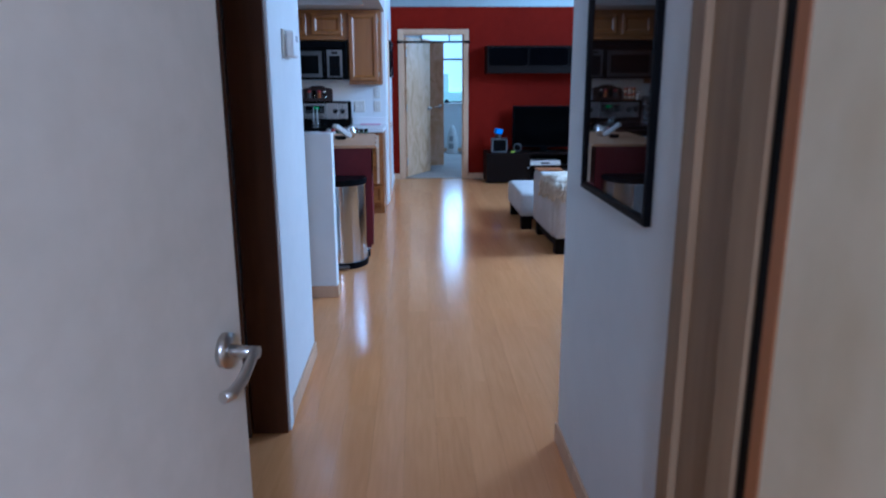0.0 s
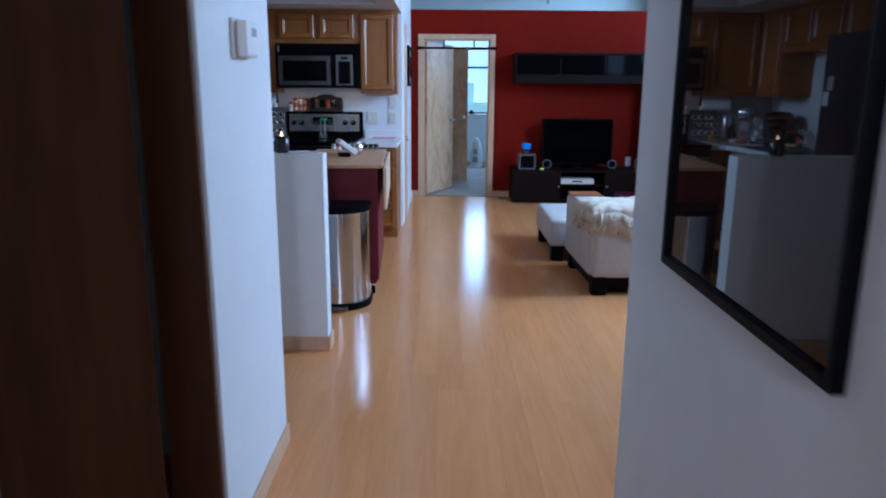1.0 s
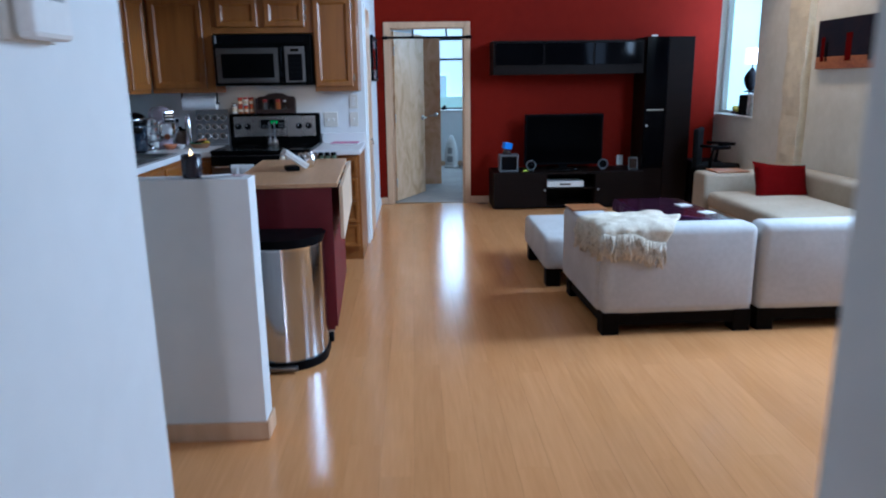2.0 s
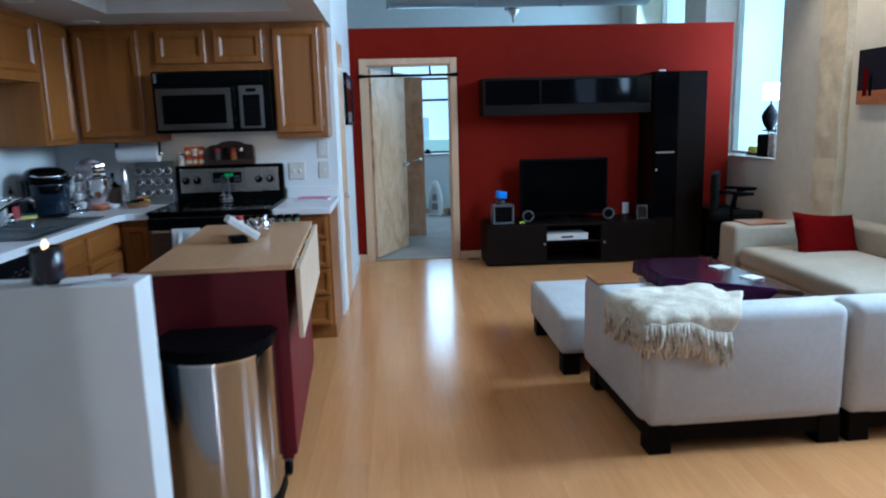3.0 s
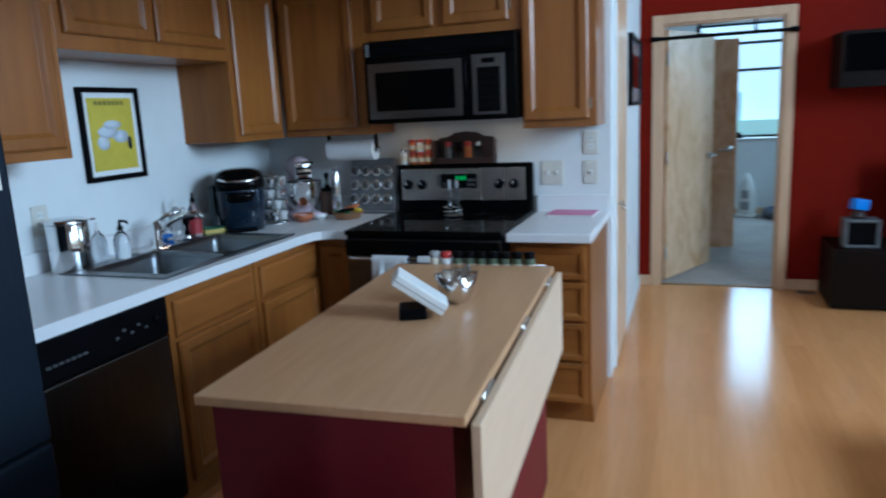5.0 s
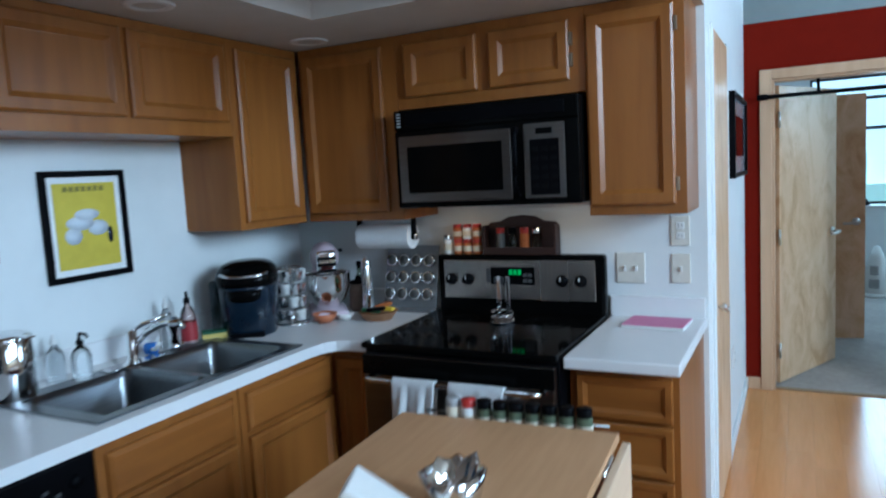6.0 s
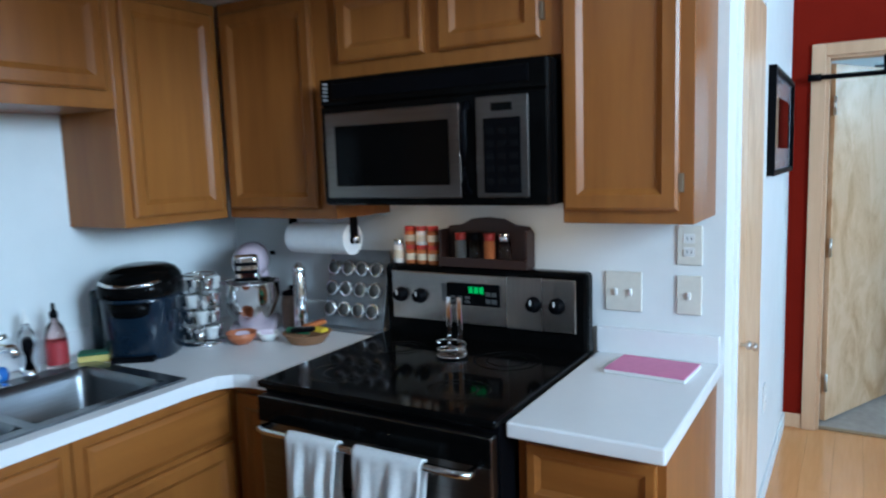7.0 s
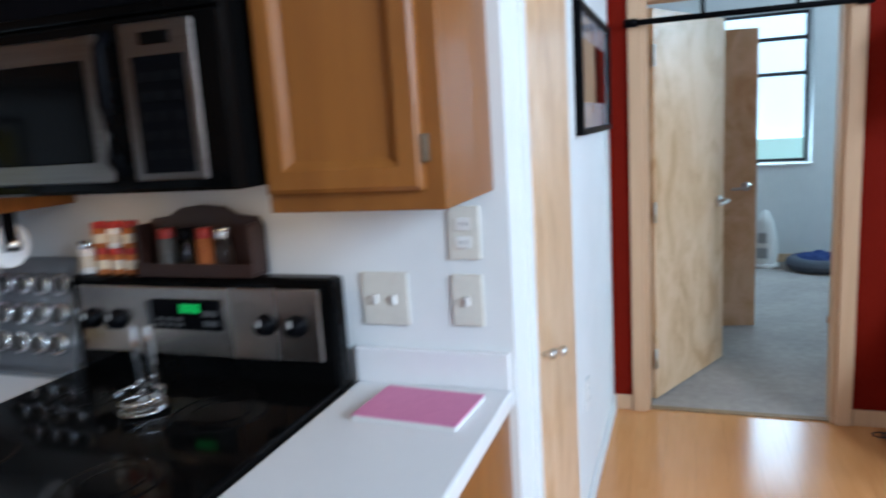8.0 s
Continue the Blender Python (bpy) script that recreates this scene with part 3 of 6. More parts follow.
# ---------- kitchen ----------
def unit(name, label, x, y, z, rz, w, d, h, leaves, category="cabinet", group="kitchen cabinets", toe=False, hinge_side=None):
    """A cabinet: local x along its face, face at y = 0 towards -y, body behind. leaves: (kind, x0, x1, z0, z1)."""
    c = thing(name, label, category, x, y, z, rz, group)
    if toe and "sink" in label:
        part("face_frame", box(0, w, 0, 0.02, 0.10, h), M_cab, c)
        part("toe_kick", box(0, w, 0.06, d, 0, 0.10), M_cab, c)
        bm = box(0, w, 0.02, d, 0.10, 0.70)
    elif toe:
        part("toe_kick", box(0, w, 0.06, d, 0, 0.10), M_cab, c)
        bm = box(0, w, 0, d, 0.10, h)
    else:
        bm = box(0, w, 0, d, 0, h, 0.002)
    part("body", bm, M_cab, c)
    for kind, x0, x1, z0, z1 in leaves:
        if kind == "drawer":
            p = part("drawer_front", shift(panel(x1 - x0, z1 - z0, 0.018, ((0.0, 0.003), (0.003, 0.0), (0.022, 0.0), (0.024, 0.002), (0.036, 0.008))), x0, 0, z0), M_cabh, c)
        elif kind == "false":
            p = part("drawer_front", shift(panel(x1 - x0, z1 - z0, 0.018, ((0.0, 0.010), (0.004, 0.006), (0.016, 0.0))), x0, 0, z0), M_cabh, c)
        else:
            p = part("door", shift(panel(x1 - x0, z1 - z0), x0, 0, z0), M_cab, c)
            if kind in ("doorR", "doorL"):
                hx = x1 + 0.006 if kind == "doorR" else x0 - 0.006
                for hz in (z0 + 0.07, z1 - 0.07):
                    part("hinge", box(hx - 0.006, hx + 0.006, -0.017, 0.0, hz - 0.024, hz + 0.024, 0.002), M_hinge, p)
    return c


YB, YU, XU = 8.80, 8.49, -1.80
W_UP = "honey maple wall cabinet with a recessed panel door"
unit("wall_cabinet", W_UP, -1.785, YU, 1.34, 0, 0.50, YB - YU, 0.758, [("door", 0.02, 0.435, 0.035, 0.722)])
unit("wall_cabinet", "short honey maple wall cabinet over the microwave", -1.285, YU, 1.795, 0, 0.795, YB - YU, 0.303,
     [("door", 0.043, 0.368, 0.047, 0.262), ("doorR", 0.420, 0.739, 0.047, 0.262)])
unit("wall_cabinet", W_UP, -0.49, YU, 1.34, 0, 0.345, YB - YU, 0.758, [("doorR", 0.006, 0.310, 0.036, 0.722)])
# on the sink wall, faces towards +x
unit("wall_cabinet", W_UP, XU, 8.065, 1.34, 90, 0.425, 0.31, 0.758, [("door", 0.03, 0.395, 0.03, 0.722)])
unit("wall_cabinet", "short honey maple wall cabinet over the sink", XU, 7.10, 1.715, 90, 0.965, 0.31, 0.383, [("door", 0.03, 0.465, 0.055, 0.350), ("door", 0.49, 0.935, 0.055, 0.350)])
unit("wall_cabinet", W_UP, XU, 6.55, 1.34, 90, 0.55, 0.31, 0.758, [("door", 0.03, 0.52, 0.035, 0.722)])
# base units
XB = -1.47
unit("base_cabinet", "honey maple sink cabinet with a false drawer front", XB, 7.09, 0, 90, 0.535, 0.63, 0.862, [("false", 0.03, 0.505, 0.69, 0.825), ("door", 0.03, 0.505, 0.13, 0.67)], toe=True)
unit("base_cabinet", "honey maple sink cabinet with a false drawer front", XB, 7.63, 0, 90, 0.535, 0.63, 0.862, [("false", 0.03, 0.505, 0.69, 0.825), ("door", 0.03, 0.505, 0.13, 0.67)], toe=True)
unit("base_cabinet", "narrow honey maple corner cabinet beside the range", -1.47, 8.165, 0, 0, 0.205, 0.63, 0.862, [("door", 0.02, 0.19, 0.13, 0.825)], toe=True)
unit("base_cabinet", "honey maple drawer cabinet with four drawers", -0.49, 8.17, 0, 0, 0.355, 0.63, 0.862,
     [("drawer", 0.025, 0.335, 0.69, 0.835), ("drawer", 0.025, 0.335, 0.505, 0.675), ("drawer", 0.025, 0.335, 0.32, 0.49), ("drawer", 0.025, 0.335, 0.12, 0.305)], toe=True)

# worktops: the L-shaped one has a cut-out for the sink
SX0, SX1, SY0, SY1 = -1.96, -1.50, 7.14, 7.98
w = thing("worktop", "white laminate worktop running round the corner", "worktop", -1.77, 7.6, 0.862, group="")
bm = bmesh.new()
outer = [(-2.098, 6.47), (-1.44, 6.47), (-1.44, SY1), (-1.43, 8.06), (-1.40, 8.10), (-1.35, 8.118), (-1.268, 8.118), (-1.268, 8.798), (-2.098, 8.798), (-2.098, SY1)]
hole = [(SX0, SY0), (SX1, SY0), (SX1, SY1), (SX0, SY1)]
lv = {}
def wv(p, z):
    if (p, z) not in lv:
        lv[(p, z)] = bm.verts.new((p[0], p[1], z))
    return lv[(p, z)]
quads = [[outer[0], outer[1], hole[1], hole[0]], [outer[1], outer[2], hole[2], hole[1]], [outer[0], hole[0], hole[3], outer[9]], [outer[9], hole[3], hole[2]] + outer[2:9]]
for z in (0.862, 0.902):
    for q in quads:
        bm.faces.new([wv(p, z) for p in (q if z > 0.9 else q[::-1])])
for ring_, n_ in ((outer, 10), (hole, 4)):
    for i in range(n_):
        p, q = ring_[i], ring_[(i + 1) % n_]
        bm.faces.new((wv(p, 0.862), wv(q, 0.862), wv(q, 0.902), wv(p, 0.902)))
part("top", shift(bm, 1.77, -7.6, -0.862), M_counter, w)
part("upstand", shift(box(-2.098, -2.08, 6.47, 8.78, 0.902, 0.985, 0.003), 1.77, -7.6, -0.862), M_counter, w)
part("upstand", shift(box(-2.08, -1.268, 8.78, 8.798, 0.902, 0.985, 0.003), 1.77, -7.6, -0.862), M_counter, w)
w = thing("worktop", "short white laminate worktop beside the range", "worktop", -0.31, 8.45, 0.862)
part("top", shift(box(-0.494, -0.122, 8.105, 8.798, 0.862, 0.902, 0.006), 0.31, -8.45, -0.862), M_counter, w)
part("upstand", shift(box(-0.494, -0.126, 8.78, 8.798, 0.902, 0.985, 0.003), 0.31, -8.45, -0.862), M_counter, w)

# double sink
s = thing("sink", "double bowl stainless steel sink set in the worktop", "sink", -1.73, 7.56, 0.902)
def bowl(y0, y1):
    x0, x1, d = -1.90, -1.520, 0.17
    bm = bmesh.new()
    rings = []
    for inset, z in ((0.0, 0.006), (0.006, 0.0), (0.016, -0.02), (0.024, -d + 0.03), (0.06, -d)):
        pts = []
        r = 0.05
        for cx, cy, a0 in ((x1 - r, y1 - r, 0), (x0 + r, y1 - r, 90), (x0 + r, y0 + r, 180), (x1 - r, y0 + r, 270)):
            for k in range(5):
                a = radians(a0 + k * 22.5)
                pts.append((cx + (r - inset) * math.cos(a) if inset < r else cx - (inset - r) * math.copysign(1, math.cos(radians(a0 + 45))),
                            cy + (r - inset) * math.sin(a) if inset < r else cy - (inset - r) * math.copysign(1, math.sin(radians(a0 + 45)))))
        rings.append([bm.verts.new((p[0], p[1], 0.902 + z)) for p in pts])
    for a, b in zip(rings, rings[1:]):
        n = len(a)
        for i in range(n):
            try:
                bm.faces.new((a[i], a[(i + 1) % n], b[(i + 1) % n], b[i])).smooth = True
            except ValueError:
                pass
    try:
        bm.faces.new(rings[-1])
    except ValueError:
        pass
    return shift(bm, 1.73, -7.56, -0.902)


part("bowl", bowl(7.17, 7.545), M_sink, s)
part("bowl", bowl(7.575, 7.95), M_sink, s)
bm = bmesh.new()
for a in ((SX0 - 0.015, -1.90, 7.12, 8.0), (-1.520, SX1 + 0.015, 7.12, 8.0), (-1.90, -1.520, 7.12, 7.17), (-1.90, -1.520, 7.545, 7.575), (-1.90, -1.520, 7.95, 8.0)):
    box(*a, 0.9025, 0.909, bm=bm)
part("rim", shift(bm, 1.73, -7.56, -0.902), M_sink, s)

# range
r = thing("range", "black glass-top range with a stainless control panel", "range", -0.88, 8.06, 0)
part("body", box(-0.378, 0.378, 0.03, 0.69, 0.02, 0.893, 0.003), M_blackp, r)
part("cooktop", box(-0.380, 0.380, 0.0, 0.66, 0.893, 0.915, 0.006), M_black, r, "black glass cooktop")
bg = part("backguard", box(-0.380, 0.380, 0.655, 0.715, 0.893, 1.162, 0.014), M_black, r)
part("control_panel", box(-0.345, 0.345, 0.645, 0.656, 0.968, 1.140, 0.004), M_console, r, "stainless control panel")
part("display", box(-0.115, 0.085, 0.640, 0.646, 1.035, 1.110, 0.002), M_blackp, r)
M_green = glow("green_digits", (0.02, 0.60, 0.10), 0.10)
M_label = mk("dim_label_print", (0.07, 0.07, 0.07), (0.05, 0.05, 0.05), 9, 0.5)
M_grey = mk("grey_print", (0.35, 0.35, 0.35), (0.30, 0.30, 0.30), 9, 0.5)
for i in range(3):
    part("display_digit", box(-0.028 + i * 0.020, -0.014 + i * 0.020, 0.6375, 0.640, 1.078, 1.100), M_green, r)
part("display_label", box(-0.135, -0.117, 0.640, 0.646, 1.045, 1.105), M_label, r)
for i in range(6):
    part("button", box(-0.10 + (i % 3) * 0.028, -0.082 + (i % 3) * 0.028, 0.6375, 0.640, 1.043 + (i // 3) * 0.014, 1.052 + (i // 3) * 0.014), M_label, r)
for i in range(4):
    part("button", box(0.035 + (i % 2) * 0.022, 0.052 + (i % 2) * 0.022, 0.6375, 0.640, 1.046 + (i // 2) * 0.024, 1.060 + (i // 2) * 0.024), M_label, r)
for kx in (-0.305, -0.225, 0.205, 0.285):
    k = part("knob", lathe([(0.026, 0), (0.026, 0.006), (0.021, 0.008), (0.019, 0.028), (0.015, 0.031), (0, 0.031)], 20, pose(kx, 0.645, 1.055, 90, 0, 0)), M_blackp, r)
    part("knob_mark", box(kx - 0.002, kx + 0.002, 0.612, 0.614, 1.058, 1.074), M_white, k)
od = part("oven_door", box(-0.372, 0.372, -0.005, 0.03, 0.22, 0.875, 0.006), M_steel, r, "stainless oven door")
part("door_window", box(-0.26, 0.26, -0.008, -0.004, 0.36, 0.66, 0.003), M_black, od)
part("door_band", box(-0.372, 0.372, -0.009, -0.004, 0.80, 0.872, 0.003), M_black, od)
part("handle", tube([(-0.33, -0.004, 0.79), (-0.33, -0.05, 0.795), (-0.30, -0.058, 0.797), (0.30, -0.058, 0.797), (0.33, -0.05, 0.795), (0.33, -0.004, 0.79)], 0.011, 10), M_steelv, od)
part("drawer", box(-0.372, 0.372, -0.003, 0.03, 0.04, 0.205, 0.006), M_steel, r)
M_ring = mk("grey_burner_print", (0.0035, 0.0035, 0.0035), (0.003, 0.003, 0.003), 9, 0.10, spec=0.09)
for bx, by, br in ((-0.19, 0.17, 0.105), (0.19, 0.17, 0.085), (-0.19, 0.47, 0.08), (0.19, 0.47, 0.10)):
    for rr in (br, br * 0.62):
        part("burner_ring", lathe([(rr - 0.003, 0.9152), (rr - 0.003, 0.9158), (rr + 0.003, 0.9158), (rr + 0.003, 0.9152), (rr - 0.003, 0.9152)], 40, pose(bx, by, 0)), M_ring, r)

# microwave over the range
mw = thing("microwave", "black and stainless microwave fixed over the range", "microwave", -0.88, 8.405, 1.392)
part("case", box(-0.380, 0.380, 0.012, 0.385, 0.0, 0.392, 0.004), M_black, mw)
part("vent_band", box(-0.380, 0.380, 0.0, 0.014, 0.312, 0.392, 0.004), M_black, mw)
part("front", box(-0.380, 0.380, 0.0, 0.014, 0.004, 0.308, 0.004), M_black, mw)
md = part("door", box(-0.362, 0.122, -0.006, 0.001, 0.022, 0.288, 0.004), M_steel, mw, "stainless framed door")
part("window", box(-0.322, 0.086, -0.010, -0.005, 0.060, 0.245, 0.003), M_black, md)
part("handle", tube([(0.142, 0.0, 0.035), (0.142, -0.022, 0.06), (0.142, -0.026, 0.16), (0.142, -0.022, 0.26), (0.142, 0.0, 0.285)], 0.011, 10), M_blackp, md)
cp = part("control_panel", box(0.172, 0.330, -0.006, 0.001, 0.022, 0.298, 0.004), M_steel, mw)
part("keypad", box(0.196, 0.308, -0.009, -0.005, 0.036, 0.240, 0.002), M_blackp, cp)
part("display", box(0.220, 0.284, -0.009, -0.005, 0.258, 0.280, 0.002), M_black, cp)
for i in range(15):
    part("key", box(0.204 + (i % 3) * 0.036, 0.228 + (i % 3) * 0.036, -0.0105, -0.0088, 0.060 + (i // 3) * 0.034, 0.076 + (i // 3) * 0.034), mk("key_print", (0.0045, 0.0045, 0.005), spec=0.06) if i == 0 else bpy.data.materials["key_print"], cp)
for i in range(5):
    part("vent_slot", box(-0.366, -0.350, -0.003, 0.002, 0.326 + i * 0.012, 0.332 + i * 0.012), M_grey, mw)
part("vent_grille", box(-0.33, 0.33, -0.004, 0.002, 0.33, 0.375, 0.002), M_blackp, mw)

# dishwasher and refrigerator
d = thing("dishwasher", "stainless dishwasher with a black control strip", "dishwasher", -1.47, 6.47, 0, 90)
part("body", box(0.004, 0.606, 0.02, 0.58, 0.02, 0.86), M_blackp, d)
part("door", box(0.004, 0.606, -0.012, 0.02, 0.10, 0.715, 0.006), M_dsteel, d)
cs = part("control_strip", box(0.004, 0.606, -0.022, 0.02, 0.720, 0.858, 0.010), M_blackp, d)
for i in range(7):
    part("button", box(0.10 + i * 0.022, 0.116 + i * 0.022, -0.0245, -0.0215, 0.772, 0.779), M_label, cs)
for i in range(5):
    part("button", box(0.36 + i * 0.032, 0.374 + i * 0.032, -0.0245, -0.0215, 0.775 + (i % 2) * 0.018, 0.783 + (i % 2) * 0.018), M_label, cs)
part("dial", lathe([(0.018, 0), (0.016, 0.012), (0, 0.013)], 18, pose(0.545, -0.022, 0.795, 90, 0, 0)), M_blackp, cs)
M_fridge = mk("dark_steel_fridge", (0.014, 0.020, 0.030), (0.010, 0.015, 0.024), 3.0, 0.40, metal=0.2, spec=0.15, stretch=(1, 1, 0.05), fine=120)
d = thing("refrigerator", "tall blue-grey steel refrigerator with small papers on its side", "refrigerator", -1.40, 5.62, 0, 90)
part("cabinet_body", box(0.0, 0.86, 0.0, 0.66, 0.03, 1.755, 0.006), M_fridge, d)
part("door", box(0.0, 0.86, -0.05, -0.004, 0.62, 1.757, 0.012), M_fridge, d)
part("door", box(0.0, 0.86, -0.05, -0.004, 0.05, 0.612, 0.012), M_fridge, d)
part("handle", tube([(0.06, -0.05, 0.75), (0.06, -0.09, 0.78), (0.06, -0.09, 1.40), (0.06, -0.05, 1.43)], 0.011), M_steelv, d)
for i, (px, pz, c) in enumerate(((0.72, 1.40, M_grey), (0.76, 1.30, M_ivory))):
    part("note", box(px, px + 0.07, -0.0535, -0.0505, pz, pz + 0.09), c, d)

# kitchen trolley with a drop leaf
IX, IY = -0.425, 6.885
isl = thing("kitchen_island", "red kitchen island on castors with a beech top and drop leaf", "kitchen island", IX, IY, 0, 3.0)
part("top", box(-0.285, 0.285, -0.612, 0.612, 0.878, 0.900, 0.003), M_beech, isl, "pale beech worktop")
bm = box(-0.262, 0.252, -0.585, 0.585, 0.105, 0.878)
part("body", bm, M_isl, isl)
part("base_plinth", box(-0.245, 0.235, -0.57, 0.57, 0.078, 0.105), M_isl, isl)
part("drop_leaf", box(0.292, 0.312, -0.605, 0.605, 0.600, 0.882, 0.003), M_beechl, isl, "hanging pale beech leaf")
for hy in (-0.45, 0.0, 0.45):
    part("hinge", rod((0.288, hy - 0.05, 0.886), (0.288, hy + 0.05, 0.886), 0.005, 8), M_nickel, isl)
for cx in (-0.22, 0.21):
    for cy in (-0.54, 0.54):
        c = part("castor", rod((cx - 0.014, cy, 0.034), (cx + 0.014, cy, 0.034), 0.034, 18), M_blackp, isl)
        part("fork", box(cx - 0.018, cx + 0.018, cy - 0.016, cy + 0.016, 0.06, 0.080), M_nickel, c)

# pedal bin, half round at the front
def dee(w, d, n=20):
    pts = [(w / 2, 0), (w / 2, -d * 0.35)]
    for i in range(1, n):
        a = math.pi * i / n
        pts.append((w / 2 * math.cos(a), -d * 0.35 - d * 0.65 * math.sin(a)))
    return pts + [(-w / 2, -d * 0.35), (-w / 2, 0)]


b = thing("pedal_bin", "half-round brushed steel pedal bin with a black lid", "bin", -0.385, 6.262, 0, 0)
part("shell", prism(dee(0.398, 0.315), 0.045, 0.618), M_steelv, b, smooth=False)
part("base_ring", prism(dee(0.412, 0.325), 0.0, 0.046, 0.004), M_blackp, b)
part("rim", prism(dee(0.404, 0.318), 0.618, 0.628), M_chrome, b)
part("lid", prism(dee(0.414, 0.324), 0.629, 0.672, 0.014), M_blackp, b, "black plastic lid")
part("pedal", box(-0.11, 0.08, -0.352, -0.32, 0.008, 0.036, 0.008), M_steel, b)
for o in b.children:
    if o.name.startswith(("shell", "lid", "base_ring", "rim")):
        for f in o.data.polygons:
            f.use_smooth = abs(f.normal.z) < 0.4
        o.data.set_sharp_from_angle(angle=radians(40))

# ---------- living room ----------
# wall unit in espresso veneer
t = thing("tv_stand", "low espresso brown media bench with an open middle niche", "tv stand", 2.28, 10.33, 0)
bm = box(-1.11, -0.515, 0.0, 0.49, 0.012, 0.41)
part("cabinet_box", bm, M_dark, t)
part("cabinet_box", box(0.02, 0.56, 0.0, 0.49, 0.012, 0.41), M_dark, t)
bm = box(-0.515, 0.02, 0.0, 0.49, 0.385, 0.41)
box(-0.515, 0.02, 0.0, 0.49, 0.012, 0.035, bm=bm)
box(-0.515, 0.02, 0.02, 0.49, 0.215, 0.232, bm=bm)
box(-0.515, 0.02, 0.47, 0.49, 0.035, 0.385, bm=bm)
part("niche", bm, M_dark, t)
part("drawer_front", box(-1.107, -0.520, -0.018, -0.001, 0.022, 0.404, 0.002), M_dark, t)
part("drawer_front", box(0.024, 0.557, -0.018, -0.001, 0.022, 0.404, 0.002), M_dark, t)
for kx in (-0.545, 0.05):
    part("knob", lathe([(0, 0), (0.006, 0), (0.012, 0.02), (0, 0.022)], 12, pose(kx, -0.018, 0.215, 90, 0, 0)), M_nickel, t)

c = thing("tall_cabinet", "tall espresso brown cabinet with a smoky glass door", "cabinet", 3.10, 10.42, 0)
part("body", box(-0.262, 0.262, 0.0, 0.41, 0.012, 1.848, 0.002), M_dark, c)
part("door", box(-0.02, 0.260, -0.018, -0.001, 0.015, 1.845, 0.002), M_dark, c)
gd = part("glass_door", box(-0.260, -0.024, -0.018, -0.001, 0.43, 1.845, 0.002), M_darkgloss, c, "black glass door")
for z0, z1 in ((0.44, 0.70), (0.72, 1.06), (1.08, 1.42), (1.44, 1.83)):
    part("pane", box(-0.245, -0.040, -0.0205, -0.0175, z0, z1, 0.001), M_darkgloss, gd)
part("shelf_edge", box(-0.235, -0.05, -0.024, -0.0205, 1.064, 1.076), M_nickel, gd)
part("knob", lathe([(0, 0), (0.006, 0), (0.012, 0.02), (0, 0.022)], 12, pose(-0.235, -0.018, 0.90, 90, 0, 0)), M_nickel, c)

sh = thing("wall_shelf", "long espresso brown wall shelf with glass doors", "shelf", 2.0, 10.46, 1.464)
bm = box(-0.825, 0.825, 0.0, 0.385, 0.0, 0.10)
box(-0.825, 0.825, 0.0, 0.385, 0.335, 0.358, bm=bm)
box(-0.825, -0.803, 0.0, 0.385, 0.10, 0.335, bm=bm)
box(0.803, 0.825, 0.0, 0.385, 0.10, 0.335, bm=bm)
box(-0.28, -0.262, 0.0, 0.385, 0.10, 0.335, bm=bm)
box(0.262, 0.28, 0.0, 0.385, 0.10, 0.335, bm=bm)
box(-0.803, 0.803, 0.37, 0.385, 0.10, 0.335, bm=bm)
part("carcass", bm, M_dark, sh)
for x0, x1, m in ((-0.80, -0.283, M_darkgloss), (-0.259, 0.259, M_darkgloss), (0.283, 0.80, M_darkgloss)):
    part("glass_door", box(x0, x1, -0.010, -0.002, 0.104, 0.331, 0.001), m, sh)

tv = thing("television", "flat black television on a low pedestal", "television", 1.99, 10.58, 0.41)
part("screen_housing", box(-0.445, 0.445, -0.02, 0.035, 0.055, 0.622, 0.010), M_blackp, tv)
part("screen", box(-0.42, 0.42, -0.0225, -0.0195, 0.085, 0.600, 0.001), M_screen, tv)
part("neck", box(-0.05, 0.05, 0.0, 0.03, 0.02, 0.07), M_blackp, tv)
part("pedestal", lathe([(0, 0), (0.19, 0), (0.185, 0.014), (0.05, 0.024), (0, 0.024)], 32, Matrix.Diagonal((1, 0.55, 1, 1))), M_black, tv)

# sectional sofa
def sofa_seat(name, label, x, y, rz, w, dep, back_h, arm, mat):
    """A seat unit: width along x, its back along y = 0, facing +y. arm: thickness of an arm at x = 0."""
    s = thing(name, label, "sofa", x, y, 0, rz, "sectional sofa")
    part("base", soft_box(0.012, w - 0.012, 0.012, dep - 0.005, 0.122, 0.30, 0.02), mat, s)
    part("plinth", box(0.018, w - 0.018, 0.018, dep - 0.018, 0.055, 0.13), M_plinth, s)
    part("backrest", soft_box(0.0, w, 0.0, 0.20, 0.122, back_h, 0.05), mat, s)
    if arm:
        part("armrest", soft_box(-0.018, arm, 0.06, dep + 0.035, 0.124, back_h - 0.03, 0.04), mat, s)
    part("seat_cushion", soft_box(arm + 0.006, w - 0.006, 0.19, dep + 0.01, 0.29, 0.43, 0.045, 0.02), mat, s)
    for lx in (0.01, w - 0.11):
        for ly in (0.01, dep - 0.11):
            part("leg", box(lx, lx + 0.10, ly, ly + 0.10, 0, 0.132, 0.004), M_plinth, s)
    return s


